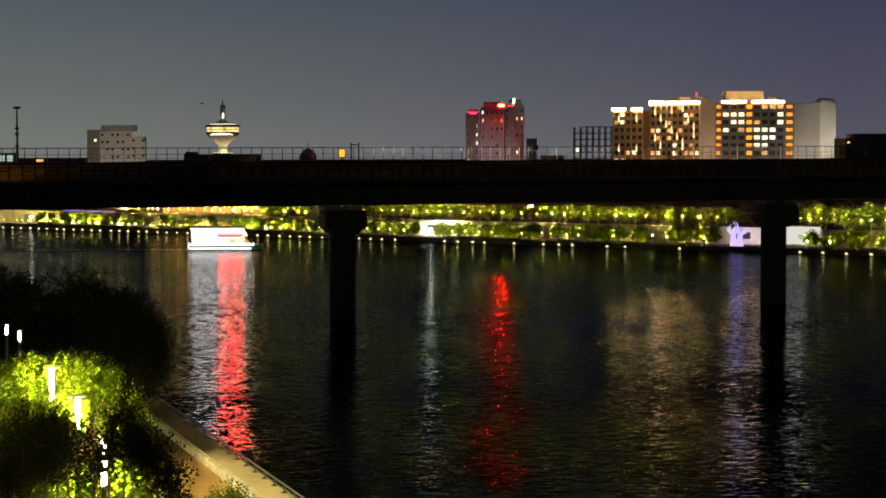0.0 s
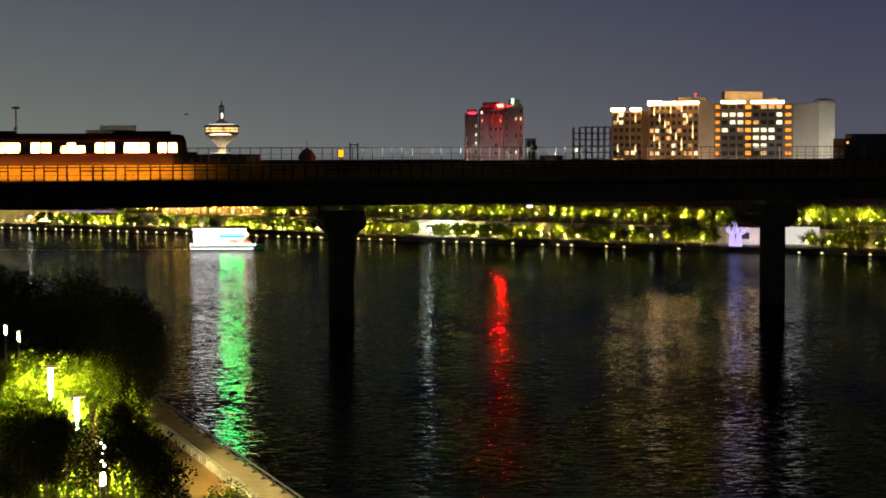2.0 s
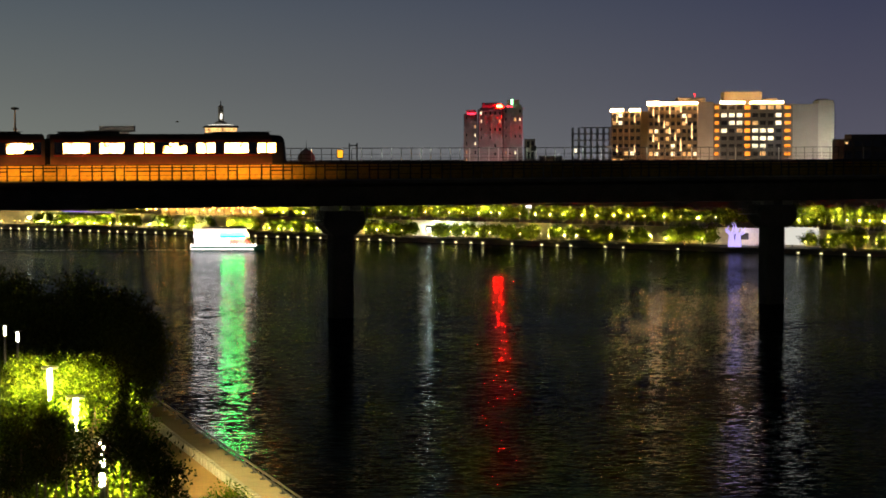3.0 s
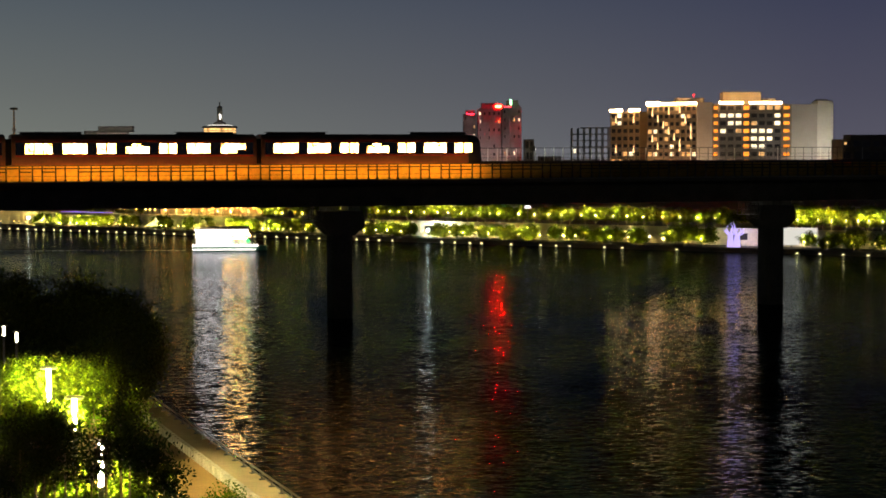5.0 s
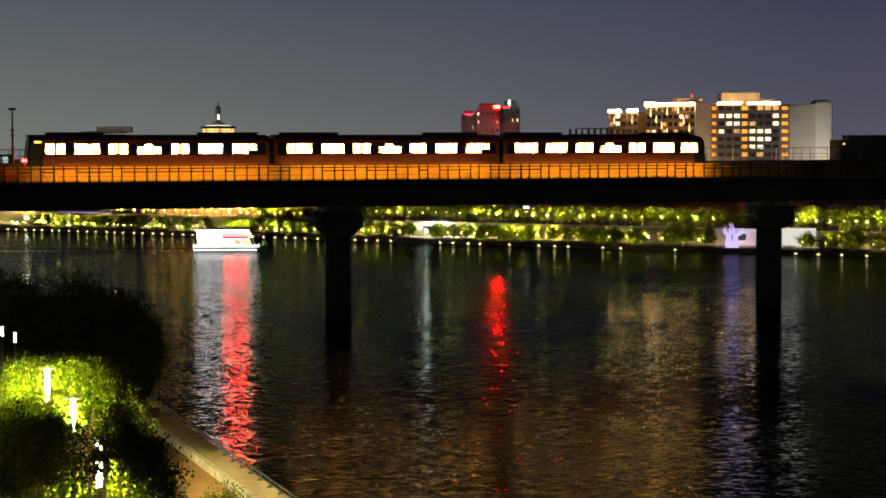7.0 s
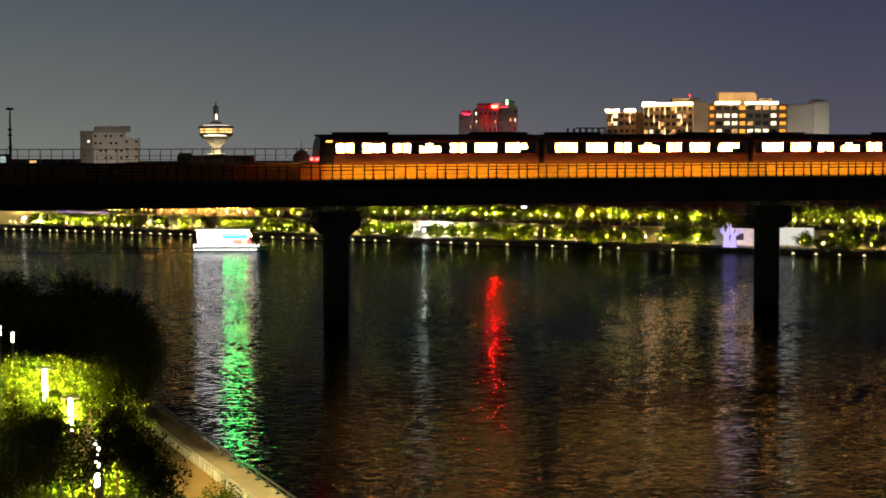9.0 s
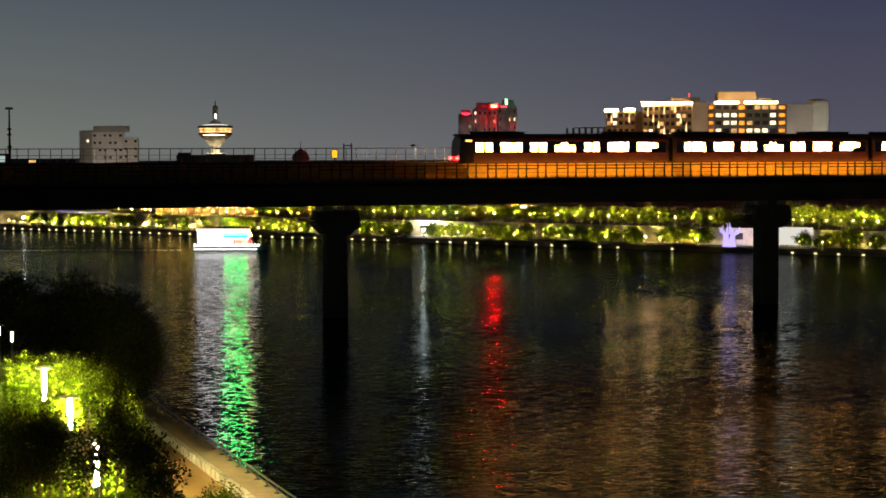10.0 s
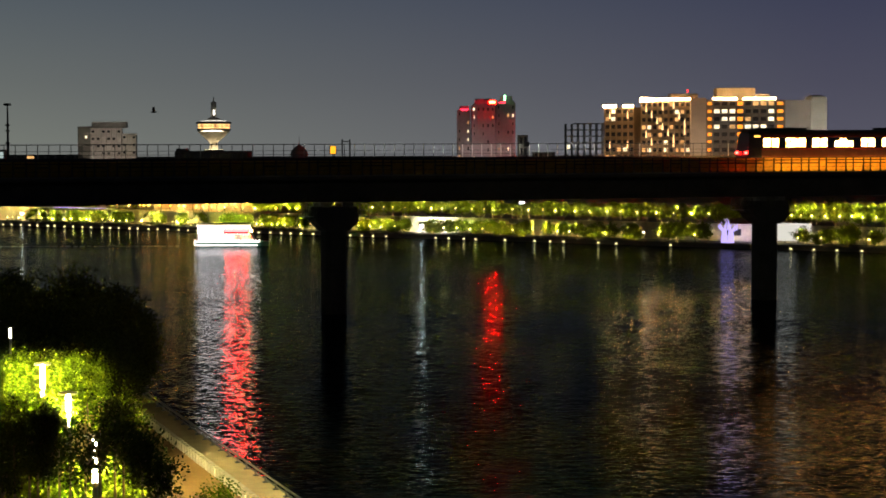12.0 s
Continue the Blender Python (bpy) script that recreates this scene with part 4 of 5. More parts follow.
part("face", solid("face", WALL_GLOW, (-3.4, 3.2, -0.06, 0.0, 0.3, 3.0)), WALL_GLOW, wall_patch, "glowing white face")
bm = bmesh.new()
for x in (-3.3, -1.1, 1.0, 3.1):
    box(bm, x - 0.06, x + 0.06, 0.0, 0.14, 0, 3.05)
part("frame", bm, STEEL, wall_patch)

FABRIC = translucent("white_fabric", (0.80, 0.76, 0.62))


def make_tent():
    t = thing("pyramid_tent", pose(0, 0, 0), "white pyramid tent lit from inside", "tent", "riverside tents")
    bm = bmesh.new()
    c = [bm.verts.new(p) for p in ((-1.4, -1.4, 0.7), (1.4, -1.4, 0.7), (1.4, 1.4, 0.7), (-1.4, 1.4, 0.7))]
    m = [bm.verts.new(p) for p in ((-0.5, -0.5, 1.5), (0.5, -0.5, 1.5), (0.5, 0.5, 1.5), (-0.5, 0.5, 1.5))]
    top = bm.verts.new((0, 0, 2.4))
    for i in range(4):
        j = (i + 1) % 4
        bm.faces.new((c[i], c[j], m[j], m[i]))
        bm.faces.new((m[i], m[j], top))
    part("roof", bm, FABRIC, t, "white fabric roof")
    for x in (-1.35, 1.35):
        for y in (-1.35, 1.35):
            bm = bmesh.new()
            tube(bm, (x, y, 0), (x, y, 0.75), 0.04, seg=6)
            part("pole", bm, STEEL_PALE, t)
    bm = bmesh.new()
    bmesh.ops.create_icosphere(bm, subdivisions=1, radius=0.2, matrix=Matrix.Translation((0, 0, 0.9)))
    part("bulb", bm, BULB_TENT, t, "warm bulb")
    return t


BULB_TENT = glow("tent_bulb", (1.0, 0.86, 0.55), 26.0)
spread(make_tent, [pose(-68.5, 5, 0.58), pose(-60.5, 6, 0.58, 0, 0, 30), pose(-57.0, 5.5, 0.58, 0, 0, 10), pose(-98, 5, 0.58), pose(-27.5, 5.5, 0.58, 0, 0, 20)])

# warmly lit riverside restaurant on the terrace
cafe = thing("riverside_restaurant", FAR @ pose(-79, 14.5, 3.0), "long low riverside restaurant with rows of warm lights", "building")
part("back_wall", solid("back_wall", PLASTER, (0, 26, 3, 3.3, 0, 4.2)), PLASTER, cafe)
part("roof", solid("roof", STEEL, (-0.4, 26.4, -1.4, 3.4, 4.2, 4.4)), STEEL, cafe, "flat dark roof")
bm_post = bmesh.new()
tube(bm_post, (0, -1.2, 0), (0, -1.2, 4.2), 0.08)
post_me = mesh_of("post", bm_post, STEEL)
bm_b = bmesh.new()
bmesh.ops.create_icosphere(bm_b, subdivisions=1, radius=0.16)
bulb_me = mesh_of("bulb", bm_b, BULB_ORANGE)
for i in range(14):
    piece("post", post_me, cafe, pose(i * 2.0, 0, 0))
for i in range(78):
    piece("bulb", bulb_me, cafe, pose(i % 26 + rng.uniform(0, 0.9), rng.uniform(-1.1, 1.2), (1.5, 2.5, 3.5)[i // 26] + rng.uniform(-0.15, 0.15)))

# ---------------------------------------------------------------- city
HAZE_WALL = mat("grey_rendered_wall", (0.36, 0.33, 0.31), 0.9, vary=0.12, size=6)
PALE_WALL = mat("pale_rendered_wall", (0.52, 0.50, 0.46), 0.9, vary=0.12, size=6)
GREY_WALL = mat("mid_grey_wall", (0.19, 0.185, 0.17), 0.9, vary=0.15, size=5)
WALL_PINK = mat("mauve_grey_wall", (0.34, 0.30, 0.30), 0.9, vary=0.12, size=6)
WALL_DARK = mat("dark_wall", (0.12, 0.115, 0.12), 0.9, vary=0.3, size=6)
WALL_BROWN = mat("brown_wall", (0.22, 0.17, 0.13), 0.9, vary=0.15, size=6)
WIN_DARK = mat("dark_window", (0.03, 0.03, 0.035), 0.2, vary=0.2, size=3, bump=0)
WIN_WARM = glow("warm_window", (1.0, 0.55, 0.20), 0.8, vary=0.4, size=2)
WIN_WHITE = glow("white_window", (1.0, 0.85, 0.55), 1.6, vary=0.4, size=2)
WIN_ORANGE = glow("orange_window", (1.0, 0.30, 0.03), 1.5, vary=0.3, size=2)
CROWN = glow("roof_light_strip", (1.0, 0.54, 0.18), 118.0)
WALL_STREAK = glow("wall_streak_glow", (1.0, 0.66, 0.30), 2.6)


def facade(parent, p0, p1, z0, z1, depth, cols, floors, wall, lit, fw=0.7, fh=0.62):
    """A wing whose front runs from p0 to p1 in plan; its panes are children. lit(c, f) gives the material of a pane."""
    p0, p1 = Vector((*p0, 0)), Vector((*p1, 0))
    run = (p1 - p0).length
    ang = math.degrees(math.atan2(p1.y - p0.y, p1.x - p0.x))
    bm = bmesh.new()
    box(bm, 0, run, 0.35, depth, z0, z1)
    fl, cw = (z1 - z0) / floors, run / cols
    w = part("wing", bm, wall, parent)
    w.matrix_basis = pose(p0.x, p0.y, 0, 0, 0, ang)
    band = solid("floor_band", wall, (0, run, 0, 0.346, -0.3, 0.35))
    mullion = solid("mullion", wall, (-0.22, 0.22, 0.05, 0.346, -fl / 2 + 0.37, fl / 2 - 0.32))
    for f in range(floors + 1):
        piece("floor_band", band, w, pose(0, 0, min(max(z0 + f * fl, z0 + 0.3), z1 - 0.36)))
    for f in range(floors):
        for c in range(cols + 1):
            piece("mullion", mullion, w, pose(min(max(c * cw, 0.23), run - 0.23), 0, z0 + (f + 0.5) * fl))
    made = {}
    for f in range(floors):
        for c in range(cols):
            mt = lit(c, f)
            if mt is None:
                continue
            key = mt.name
            if key not in made:
                made[key] = solid("window", mt, (-cw * fw / 2, cw * fw / 2, 0.2, 0.345, -fl * fh / 2, fl * fh / 2))
            piece("window", made[key], w, pose((c + 0.5) * cw, 0, z0 + (f + 0.52) * fl))
    return w


def slab(parent, name, wall, *boxes):
    return part(name, solid(name, wall, *boxes), wall, parent)


# large riverside hotel
hotel = thing("hotel", pose(0, 0, 0), "large pale hotel with lit rooms and glowing roof strips", "building")
rh = random.Random(21)


def left_lit(c, f):
    k = rh.random()
    return WIN_WHITE if k < 0.09 else WIN_WARM if k < 0.24 else WIN_DARK


RIGHT_WHITE = {(1, 5), (2, 5), (0, 6), (1, 6), (2, 6), (4, 3), (6, 3), (4, 4), (5, 4), (6, 4), (4, 2), (5, 2), (7, 6), (7, 5), (5, 3), (0, 4)}


def right_lit(c, f):
    if c == 3:
        return WIN_ORANGE
    return WIN_WHITE if (c, f) in RIGHT_WHITE else WIN_WARM if rh.random() < 0.10 else WIN_DARK


Z0 = 8.0
facade(hotel, (87.7, 815), (107.0, 802), Z0, 33.4, 14, 9, 8, WALL_BROWN, left_lit, fw=0.6, fh=0.5)
facade(hotel, (74.2, 838), (85.8, 826), Z0, 31.0, 14, 5, 7, WALL_BROWN, left_lit, fw=0.6, fh=0.5)
slab(hotel, "stair_tower", HAZE_WALL, (106.9, 113.3, 800, 815, 3, 34.4))
facade(hotel, (113.4, 800), (116.0, 800), Z0, 33.6, 14, 1, 8, WALL_BROWN, lambda c, f: WIN_ORANGE, fw=0.8, fh=0.42)
facade(hotel, (116.1, 800), (142.0, 800), Z0, 33.6, 14, 8, 8, WALL_DARK, right_lit, fh=0.5)
facade(hotel, (142.1, 800), (146.2, 800), Z0, 33.6, 14, 1, 8, WALL_BROWN, lambda c, f: WIN_ORANGE, fw=0.6, fh=0.42)
slab(hotel, "end_wall", HAZE_WALL, (146.3, 157.0, 801, 815, 3, 33.4))
slab(hotel, "end_wall", PALE_WALL, (157.05, 163.6, 800.4, 815, 3, 34.2), (157.5, 163.2, 801, 814, 34.2, 35.0))
for b in ((118.6, 134.4, 806, 816, 33.6, 38.7), (100.5, 112, 816, 826, 3, 36.6), (135, 140.5, 805, 816, 33.6, 36.0), (158, 162.5, 806, 812, 35.0, 35.6)):
    slab(hotel, "penthouse", WALL_DARK, b)
slab(hotel, "roof_light", CROWN, (116.1, 126.0, 799.6, 799.9, 33.75, 34.5))
slab(hotel, "roof_light", CROWN, (128.5, 142.0, 799.6, 799.9, 33.75, 34.5))
for p0, p1, za, zb in (((87.5, 814.7), (92.5, 811.3), 33.3, 34.8), ((92.6, 811.2), (106.8, 801.7), 33.65, 34.4), ((74.0, 837.7), (79.0, 832.5), 31.2, 32.2), ((81.6, 829.8), (85.6, 825.7), 31.2, 32.2)):
    d = Vector((p1[0] - p0[0], p1[1] - p0[1]))
    ob = slab(hotel, "roof_light", CROWN, (0, d.length, -0.3, 0, za, zb))
    ob.matrix_basis = pose(p0[0], p0[1], 0, 0, 0, math.degrees(math.atan2(d.y, d.x)))
bm = bmesh.new()
bmesh.ops.create_icosphere(bm, subdivisions=1, radius=0.42, matrix=Matrix.Translation((106.2, 806, 37.6)))
tube(bm, (106.2, 806, 36.6), (106.2, 806, 37.3), 0.08)
part("beacon", bm, glow("red_beacon", (1.0, 0.02, 0.02), 5.0), hotel, "red warning beacon")
# Tapered glowing prisms: the streaks of lamplight on the wall, built as shapes.
streak = bmesh.new()
prism(streak, [(-0.34, -1.5), (0.34, -1.5), (0.07, 1.5), (-0.07, 1.5)], "y", -0.12, 0.0)
streak_me = mesh_of("light_streak", streak, WALL_STREAK)
wing_l = pose(87.7, 815, 0, 0, 0, math.degrees(math.atan2(-13, 19.3)))
for c, f in ((1, 7), (4, 7.2), (6, 7.4), (2, 6.2), (3, 5.4), (7, 6), (4, 4.6), (8, 5), (1, 3.6), (5, 3.8), (8, 4), (6, 3), (2, 2.6), (6, 2.4)):
    piece("light_streak", streak_me, hotel, wing_l @ pose(c * 2.58, -0.05, Z0 + f * 3.2))
wing_k = pose(74.2, 838, 0, 0, 0, math.degrees(math.atan2(-12, 11.6)))
for c, f in ((1, 6.2), (1, 2.2), (4, 6.2), (4, 2.2)):
    piece("light_streak", streak_me, hotel, wing_k @ pose(c * 3.33, -0.05, Z0 + f * 3.2))

# apartment tower with red rooftop sign
tower_block = thing("apartment_tower", pose(0, 0, 0), "hazy apartment tower with a glowing red rooftop sign", "building")
ra = random.Random(33)
tl = lambda c, f: WIN_WHITE if ra.random() < 0.09 else WIN_WARM if ra.random() < 0.12 else WIN_DARK if ra.random() < 0.45 else None
facade(tower_block, (8.5, 700), (13.3, 700), 3, 28.0, 14, 3, 8, WALL_PINK, tl, fw=0.3, fh=0.36)
facade(tower_block, (13.7, 698.6), (22.3, 698.6), 3, 29.6, 15, 5, 9, WALL_PINK, tl, fw=0.3, fh=0.36)
facade(tower_block, (22.7, 700), (29.7, 700), 3, 30.4, 14, 4, 9, WALL_PINK, tl, fw=0.3, fh=0.36)
for b in ((14.2, 21.8, 698.9, 700, 29.6, 30.2), (23.5, 29.3, 701.5, 707, 30.4, 31.3), (9.8, 12.6, 701.5, 707, 28.0, 28.7)):
    slab(tower_block, "parapet", WALL_PINK, b)
rib = solid("rib", WALL_PINK, (-0.3, 0.3, -0.9, 0, 3, 27.6))
for x, y in ((8.9, 700), (10.9, 700), (13.0, 700), (14.2, 698.6), (16.3, 698.6), (18.4, 698.6), (20.4, 698.6), (22.0, 698.6), (23.2, 700), (25.6, 700), (27.6, 700), (29.3, 700)):
    piece("rib", rib, tower_block, pose(x, y, 0))
for b in ((15.0, 21.0, 701, 706, 29.6, 32.0), (24.3, 28.6, 702, 706, 31.3, 33.0), (9.4, 12.8, 701.5, 706, 28.0, 29.4)):
    slab(tower_block, "penthouse", WALL_PINK, b)
# Red tubes added to give the roofs the red halo of the sign.
RED_FILL = glow("red_fill_glow", (1.0, 0.02, 0.05), 8.0)
for b in ((15.0, 19.0, 700.1, 700.3, 29.65, 29.95), (9.6, 12.6, 700.6, 700.8, 28.05, 28.3), (23.8, 26.0, 700.9, 701.1, 30.45, 30.7)):
    slab(tower_block, "red_fill_tube", RED_FILL, b)
RED_SIGN = glow("red_sign_face", (1.0, 0.0006, 0.0002), 5200.0)
slab(tower_block, "sign", RED_SIGN, (20.1, 22.3, 697.2, 697.4, 30.2, 31.1))
slab(tower_block, "sign_frame", STEEL, (19.4, 22.8, 697.42, 698.6, 29.7, 31.3))
slab(tower_block, "red_lamp", glow("red_edge_lamp", (1.0, 0.02, 0.04), 6.0), (10.2, 12.3, 699.7, 699.9, 27.7, 28.1))
slab(tower_block, "roof_lamp", glow("green_roof_lamp", (0.35, 1.0, 0.45), 5.0), (25.4, 26.2, 699, 699.4, 31.3, 33.2))

# restaurant tower: a bowl on a shaft
bowl = thing("restaurant_tower", pose(-137.1, 1200, 0), "slender tower with a lit bowl-shaped restaurant on top", "tower")
TOWER_WHITE = mat("tower_concrete", (0.60, 0.55, 0.45), 0.8, vary=0.1, size=4)
bm = bmesh.new()
lathe(bm, 0, 0, [(2.6, 3), (2.6, 16.5), (3.0, 17.2), (9.8, 23.5), (10.4, 24.6), (10.4, 25.4)], 40)
part("shaft", bm, TOWER_WHITE, bowl)
bm = bmesh.new()
lathe(bm, 0, 0, [(9.8, 25.4), (9.9, 28.3)], 40)
part("window_ring", bm, glow("restaurant_light", (1.0, 0.55, 0.18), 1.5, vary=0.6, size=3), bowl, "ring of lit restaurant windows")
bm = bmesh.new()
lathe(bm, 0, 0, [(10.9, 28.3), (11.0, 28.8), (10.4, 29.6), (4.6, 30.2), (3.6, 31.8), (1.6, 32.6)], 40)
part("roof", bm, HAZE_WALL, bowl, "flat roof with a low cone")
bm = bmesh.new()
lathe(bm, 0, 0, [(1.7, 32.6), (1.7, 41.5), (1.2, 42.0), (0.4, 42.2), (0.3, 45.0)], 20)
part("mast", bm, TOWER_WHITE, bowl, "pale mast")
# Glowing ring added so that roof and mast come out paler.
bm = bmesh.new()
lathe(bm, 0, 0, [(5.2, 30.3), (8.0, 30.0), (8.0, 30.2), (5.2, 30.5)], 32)
part("roof_fill_ring", bm, glow("roof_fill_ring", (1.0, 0.95, 0.8), 1.2), bowl, "pale glowing ring added to lighten the roof")
bm = bmesh.new()
lathe(bm, 0, 0, [(10.5, 26.7), (10.6, 26.75), (10.6, 27.0), (10.5, 27.05)], 40)
part("ring_beam", bm, WALL_BROWN, bowl)
rim_me = solid("rim_light", glow("rim_light", (1.0, 0.85, 0.6), 4.0), (-0.5, 0.5, -0.1, 0.1, 23.6, 24.4))
for k in range(-7, 8):
    a = radians(k * 6 - 90)
    piece("rim_light", rim_me, bowl, pose(9.6 * math.cos(a), 10.15 * math.sin(a), 0, 0, 0, k * 6))
slab(bowl, "mast_light", glow("mast_light", (1.0, 0.95, 0.85), 4.0), (0.0, 0.9, -1.95, -1.7, 34.0, 37.0))

# other far buildings
bl = thing("office_building", pose(0, 0, 0), "pale stepped office building in the haze", "building")
facade(bl, (-160.5, 900), (-146.0, 900), 3, 23.4, 4, 6, 6, HAZE_WALL, lambda c, f: WIN_DARK if (c + f) % 3 else None, fw=0.5, fh=0.3)
facade(bl, (-145.9, 900.6), (-139.2, 900.6), 3, 20.8, 3, 3, 5, HAZE_WALL, lambda c, f: WIN_DARK if c != 1 else None, fw=0.5, fh=0.3)
for b in ((-160, -143.5, 901.0, 904, 23.4, 26.3), (-167.5, -160.6, 906, 918, 3, 24.2)):
    slab(bl, "upper_storey", GREY_WALL, b)
slab(bl, "wall_light", WIN_WHITE, (-164.0, -163.0, 905.4, 905.8, 18.6, 19.8))
frame_b = thing("building_frame", pose(0, 0, 0), "bare concrete frame of an unfinished building", "building")
bm = bmesh.new()
tube(bm, (0, 0, 3), (0, 0, 24.8), 0.2, seg=6)
column_me = mesh_of("column", bm, GREY_WALL)
for i in range(7):
    for j in range(3):
        piece("column", column_me, frame_b, pose(62 + i * 2.9, 900 + j * 5, 0))
for f in range(8):
    slab(frame_b, "floor_slab", GREY_WALL, (61.5 if f < 7 else 66, 80, 899.6, 910.5, 4 + f * 2.95, 4.5 + f * 2.95))
slab(frame_b, "site_lamp", WIN_WHITE, (62.4, 63.5, 899, 899.4, 13.2, 15.0))
rb = thing("dark_block", pose(0, 0, 0), "dark low flat-roofed block in the distance", "building")
facade(rb, (146.5, 700), (168, 700), 3, 18.5, 20, 6, 4, WALL_DARK, lambda c, f: WIN_DARK)
slab(rb, "wall_light", WIN_WARM, (147.2, 148.0, 699.6, 699.9, 16.6, 17.4))
slab(rb, "upper_storey", WALL_DARK, (150, 170, 703, 715, 18.5, 20.2))
lb = thing("low_block", pose(0, 0, 0), "dark low building with a flat roof", "building")
facade(lb, (-80.8, 600), (-58, 600), 3, 13.6, 14, 8, 3, WALL_DARK, lambda c, f: WIN_DARK)
slab(lb, "roof_room", WALL_DARK, (-80.5, -77, 601, 606, 13.6, 14.4))
shed = thing("lit_shed", pose(-137.5, 600, 0), "low shed with a pale lit front", "building")
slab(shed, "wall", WALL_DARK, (-4, 3.6, 0.2, 6, 3, 14.2))
for x in (-3.6, -0.9, 1.6):
    slab(shed, "lit_panel", glow("pale_panel", (0.8, 1.0, 0.95), 0.5), (x, x + 1.7, 0, 0.2, 11.6, 13.6))
dome = thing("domed_pavilion", pose(-49.0, 700, 0), "small reddish domed building with a finial", "building")
bm = bmesh.new()
lathe(bm, 0, 0, [(3.0, 3), (3.0, 11.4), (3.3, 11.7), (2.9, 13.2), (1.7, 14.6), (0.5, 15.3), (0.12, 15.8), (0.06, 18.4)], 24)
part("dome", bm, WALL_PINK, dome)
for x0, x1, y, zt, mt in ((-300, -176, 1000, 10.5, WALL_DARK), (-135, -84, 850, 9.5, WALL_DARK), (43.2, 48.0, 980, 20.0, HAZE_WALL), (49, 60, 950, 11.5, WALL_DARK), (170, 320, 900, 15.0, WALL_DARK)):
    b = thing("city_block", pose(0, 0, 0), "dark distant city block under the night sky", "building", "distant city blocks")
    n = max(2, int((x1 - x0) / 5))
    facade(b, (x0, y), (x1, y), 3, zt, 15, n, 3, mt, lambda c, f: WIN_WARM if rh.random() < 0.06 else WIN_DARK)

# unseen fill lights added at the feet of the buildings, turned to their walls
def facade_fill(x, y, z, w, h, color, strength, tilt=15, turn=0):
    f = thing("facade_floodlight", pose(x, y, z, tilt, 0, turn), "long unseen fill light added and turned to a building wall", "floodlight", "facade floodlights")
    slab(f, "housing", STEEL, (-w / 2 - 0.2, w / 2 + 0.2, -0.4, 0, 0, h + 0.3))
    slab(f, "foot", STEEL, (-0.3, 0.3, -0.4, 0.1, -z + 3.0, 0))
    mt = glow("facade_fill_lens", color, strength)
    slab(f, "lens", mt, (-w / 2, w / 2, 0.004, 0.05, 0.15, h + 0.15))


facade_fill(-151, 878, 7, 26, 1.0, (1.0, 0.86, 0.68), 44)
facade_fill(14, 684, 7, 13, 0.8, (1.0, 0.78, 0.74), 30)
facade_fill(27, 684, 7, 9, 0.8, (1.0, 0.78, 0.76), 26)
facade_fill(159, 780, 7, 12, 1.0, (1.0, 0.95, 0.80), 130)
facade_fill(128, 775, 6, 16, 1.0, (1.0, 0.75, 0.45), 45)
facade_fill(86, 786, 6, 14, 1.0, (1.0, 0.52, 0.20), 120, 15, -37)
facade_fill(110, 784, 6, 6, 1.0, (1.0, 0.74, 0.50), 80)
facade_fill(70, 808, 6, 10, 1.0, (1.0, 0.52, 0.20), 110, 15, -40)
facade_fill(71, 884, 6, 12, 1.0, (0.9, 0.85, 1.0), 40)
# Unseen light ring added to brighten the underside of the bowl.
ring = thing("tower_uplight", pose(-137.1, 1200, 0), "unseen ring of fill light added round the tower shaft", "floodlight")
bm = bmesh.new()
lathe(bm, 0, 0, [(2.7, 11.0), (6.3, 11.4), (6.3, 12.3), (2.7, 12.3)], 32)
part("tray", bm, STEEL, ring)
bm = bmesh.new()
lathe(bm, 0, 0, [(2.8, 12.31), (6.0, 12.31), (6.0, 12.36), (2.8, 12.36)], 32)
part("lens", bm, glow("bowl_fill_lens", (1.0, 0.80, 0.48), 6.5), ring)

# tall street lamp with a ring head, beyond the viaduct
pole = thing("street_lamp", BRIDGE @ pose(-37.3, 9.6, 12.86), "tall unlit street lamp with a ring-shaped head", "street lamp")
bm = bmesh.new()
lathe(bm, 0, 0, [(0.12, 0), (0.12, 2.5), (0.07, 6.2), (0.05, 6.5)], 10)
tube(bm, (-0.3, 0, 6.5), (0.3, 0, 6.5), 0.05, seg=6)
part("post", bm, STEEL, pole)
bm = bmesh.new()
ring_v = [[bm.verts.new(((0.3 + 0.065 * math.cos(v)) * math.cos(u), (0.3 + 0.065 * math.cos(v)) * math.sin(u), 6.55 + 0.07 * math.sin(u) + 0.065 * math.sin(v))) for v in (j * math.pi / 3 for j in range(6))] for u in (k * math.pi / 8 for k in range(16))]
for k in range(16):
    for j in range(6):
        bm.faces.new((ring_v[k][j], ring_v[(k + 1) % 16][j], ring_v[(k + 1) % 16][(j + 1) % 6], ring_v[k][(j + 1) % 6]))
part("ring_head", bm, STEEL, pole)
for z in (4.6, 4.1, 3.0):
    bm = bmesh.new()
    box(bm, -0.2, 0.16, -0.15, 0.15, z, z + 0.17)
    part("bracket", bm, STEEL, pole)
FOAM = mat("foam", (0.5, 0.52, 0.52), 0.9, vary=0.4, size=0.8)
bm = bmesh.new()
rw = random.Random(4)
for i in range(46):
    x = -39.8 - i * 1.05
    w = rw.uniform(0.10, 0.26)
    box(bm, x - rw.uniform(0.3, 0.5), x + 0.3, 297.6 - w, 297.6 + w, -0.05, 0.035)
tagged(new("boat_wake", mesh_of("boat_wake", bm, FOAM)), "thin pale line of foam behind the boat", "wake", kind="stuff")

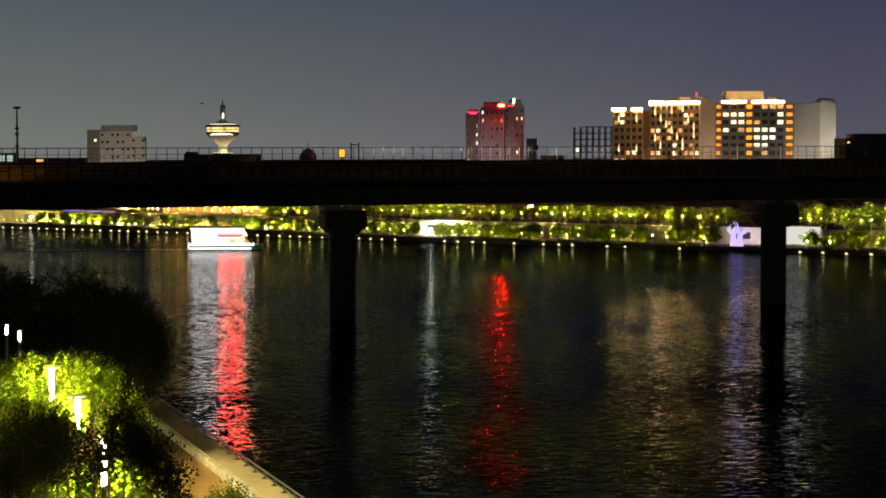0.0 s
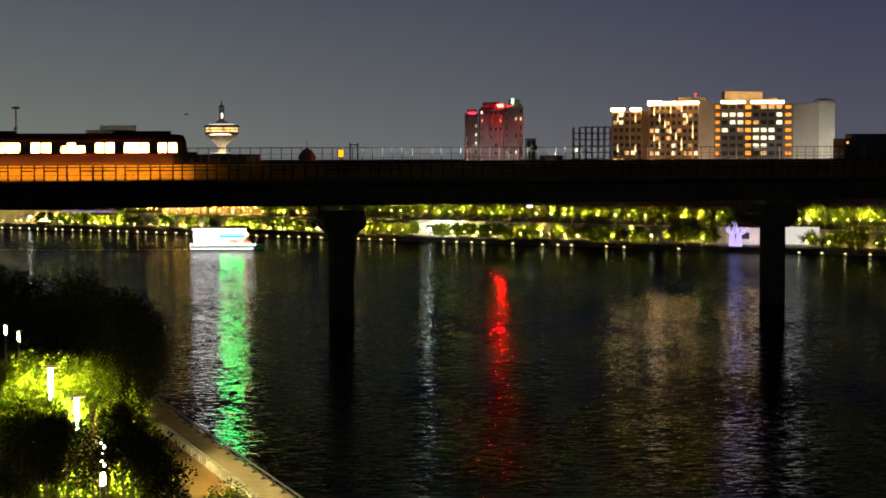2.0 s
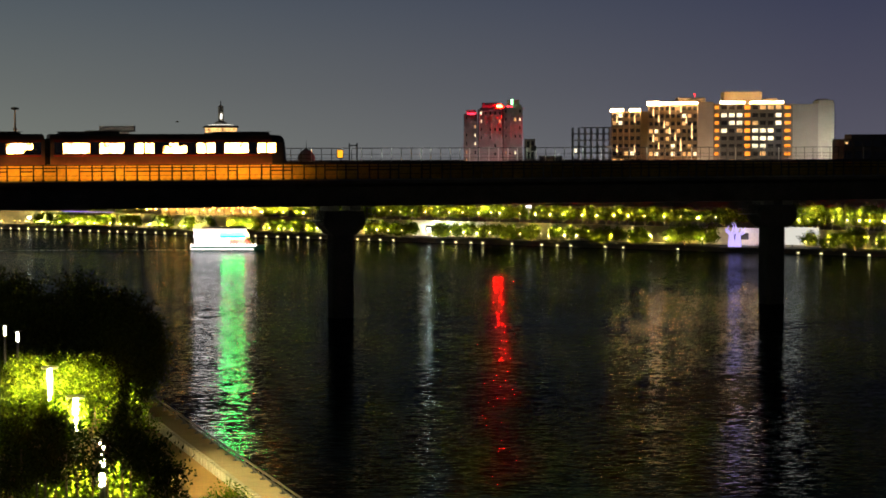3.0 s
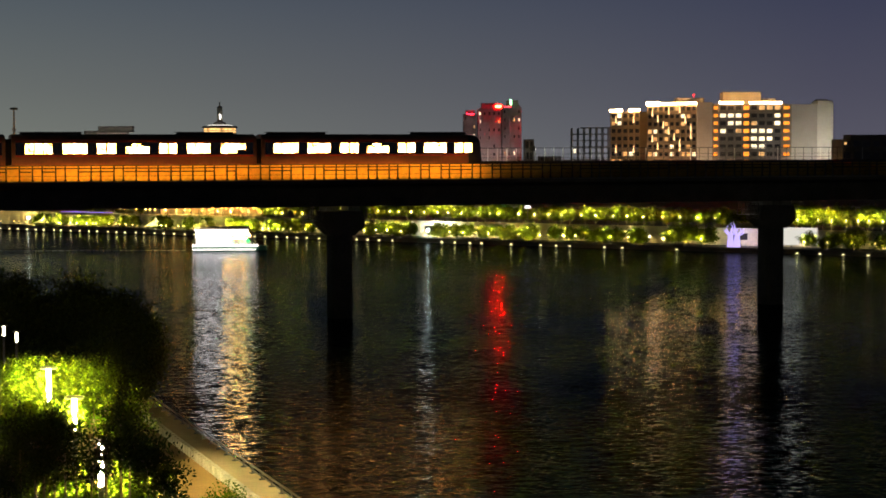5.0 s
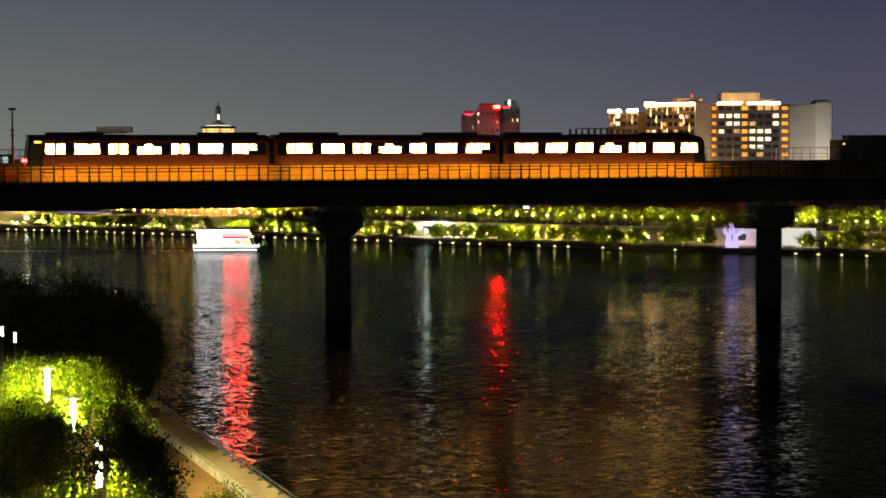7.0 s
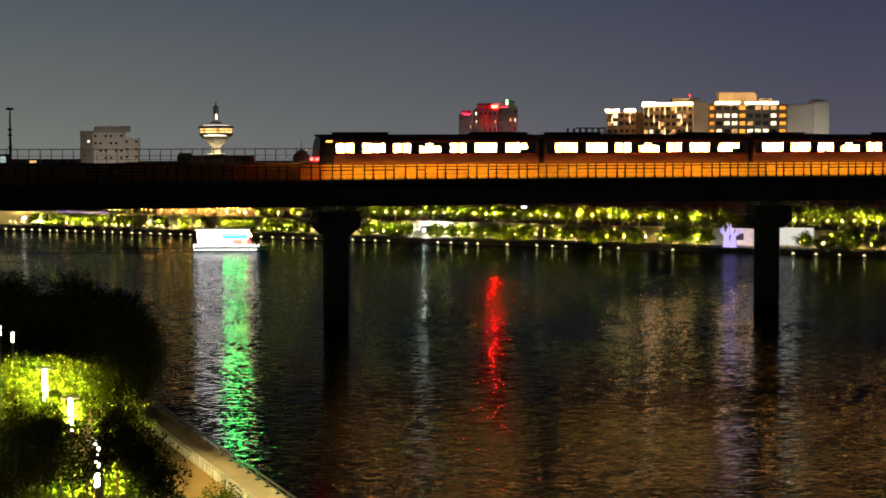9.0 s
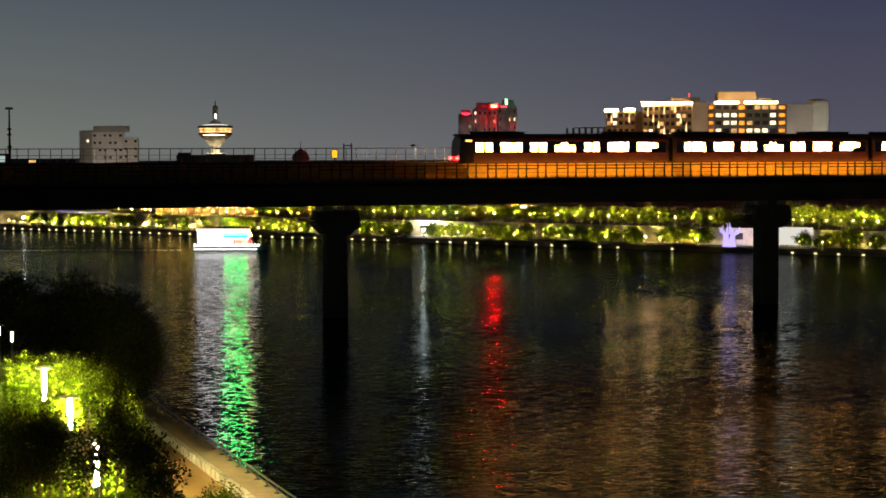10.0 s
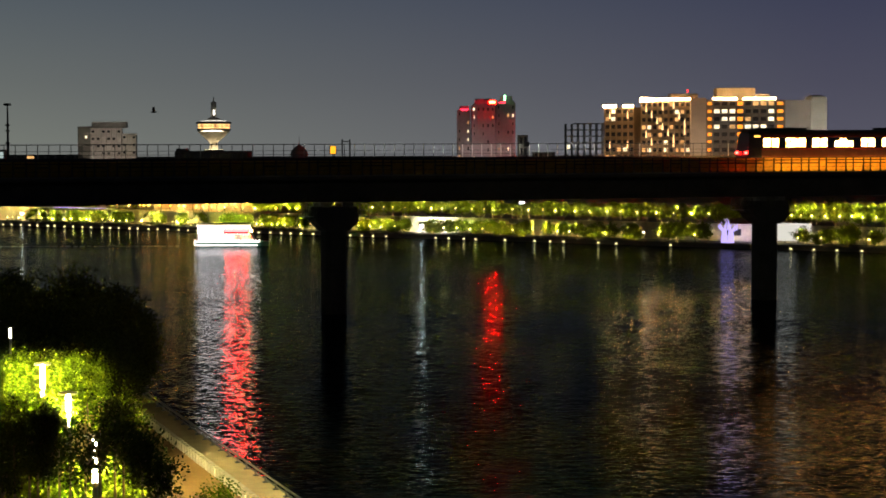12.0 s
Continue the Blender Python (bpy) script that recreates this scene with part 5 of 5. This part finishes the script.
# ---------------------------------------------------------------- birds


def make_bird(span, label):
    b = thing("bird", pose(0, 0, 0), label, "bird")
    bm = bmesh.new()
    r = span * 0.08
    rings = []
    for x, k in ((-2.9, 0.3), (-1.6, 0.75), (0, 1.0), (1.4, 0.8), (2.1, 0.55), (2.7, 0.5), (3.3, 0.12)):
        rings.append([bm.verts.new((x * r, k * r * math.cos(a), k * r * math.sin(a))) for a in (i * math.pi / 4 for i in range(8))])
    for p, q in zip(rings, rings[1:]):
        for i in range(8):
            j = (i + 1) % 8
            bm.faces.new((p[i], p[j], q[j], q[i]))
    bm.faces.new(rings[0])
    bm.faces.new(rings[-1])
    part("body", bm, FEATHER, b)
    bm = bmesh.new()
    prism(bm, [(-2.6 * r, 0.3 * r), (-4.6 * r, 1.1 * r), (-4.2 * r, 0), (-4.6 * r, -1.1 * r), (-2.6 * r, -0.3 * r)], "z", -0.1 * r, 0.1 * r)
    part("tail", bm, FEATHER, b)
    wings = []
    for s in (-1, 1):
        bm = bmesh.new()
        prism(bm, [(1.2 * r, 0), (1.5 * r, s * span * 0.22), (0.5 * r, s * span * 0.5), (-0.3 * r, s * span * 0.46), (-0.8 * r, s * span * 0.25), (-1.2 * r, 0)], "z", -0.12 * r, 0.12 * r)
        w = part("wing", bm, FEATHER, b)
        w.matrix_basis = pose(0, s * 0.6 * r, 0.4 * r)
        wings.append((s, w))
    return b, wings, r


gull, gull_wings, gull_r = make_bird(1.35, "dark bird flapping across the night sky")
kite, kite_wings, kite_r = make_bird(1.2, "small dark bird gliding in the distance")


# ---------------------------------------------------------------- movement
def motions():
    # the train: place of its nose along the viaduct
    nose = ((0, -40.9), (0.4, -37.2), (1.0, -31.6), (1.5, -27.2), (2.0, -23.0), (2.5, -18.4), (3.2, -12.2), (4.0, -5.0), (5.0, 4.9), (5.5, 10.4), (6.0, 16.1), (6.5, 22.1),
            (7.0, 28.3), (8.0, 41.0), (8.8, 52.0), (9.2, 57.2), (9.5, 61.2), (10.0, 68.2), (10.5, 75.4), (11.2, 86.1), (12.0, 98.5))
    walk(train, [(t, BRIDGE @ pose(s, 3.0, 13.3)) for t, s in nose])
    # the river drifts
    walk(river, [(t, pose(-0.35 * t, 300 - 0.3 * t, 0)) for t in (0, 4, 8, 12)])
    # the boat glides slowly forward
    walk(boat, [(0, pose(-34.05, 298.3, 0)), (3, pose(-33.4, 298.3, 0)), (6, pose(-32.75, 298.3, 0)), (9, pose(-32.2, 298.3, 0)), (12, pose(-31.7, 298.3, 0))])
    turn = ((0, 0), (0.9, 0), (1.15, 60), (1.35, 120), (1.6, 120), (1.85, 180), (2.1, 240), (3.3, 240), (3.7, 180), (4.1, 120), (5.05, 120), (5.2, 60), (5.35, 0), (7.4, 0), (7.8, -60), (8.3, -120), (10.1, -120), (10.4, -180), (10.65, -240), (10.95, -240), (11.15, -300), (11.35, -360), (12, -360))
    walk(drum, [(t, pose(1.2, -1.75, 2.3, -a)) for t, a in turn])
    # bird that crosses beyond the viaduct, then climbs over the fence
    way = ((0, 150, 262, 11), (9.6, -0.9, 212, 13.5), (9.9, -1.6, 210, 15.6), (10.2, -4.7, 210, 16.4), (10.4, -6.9, 210, 16.95), (10.8, -11.9, 210, 17.1), (11.0, -14.2, 210, 17.5), (11.2, -17.1, 210, 17.45),
           (11.5, -21.2, 210, 17.95), (11.6, -22.8, 210, 18.6), (11.8, -26.8, 210, 19.0), (11.9, -27.9, 210, 19.4), (12, -30.5, 210, 19.3))
    walk(gull, [(t, pose(x, y, z, 0, 0, 180)) for t, x, y, z in way])
    far = ((0, -37.5, 300, 22.6), (1.5, -39.2, 300, 21.4), (2.5, -40.4, 300, 20.5), (4, -43, 300, 17.5), (5, -46, 300, 14), (12, -80, 300, 10))
    walk(kite, [(t, pose(x, y, z, 0, 0, 190)) for t, x, y, z in far])
    for wings, r, rate, top in ((gull_wings, gull_r, 3.2, 42), (kite_wings, kite_r, 1.5, 15)):
        n = int(12 * rate * 4)
        for s, w in wings:
            walk(w, [(12.0 * k / n, pose(0, s * 0.6 * r, 0.4 * r, s * (8 + top * math.sin(k * math.pi / 2)))) for k in range(n + 1)])


motions()
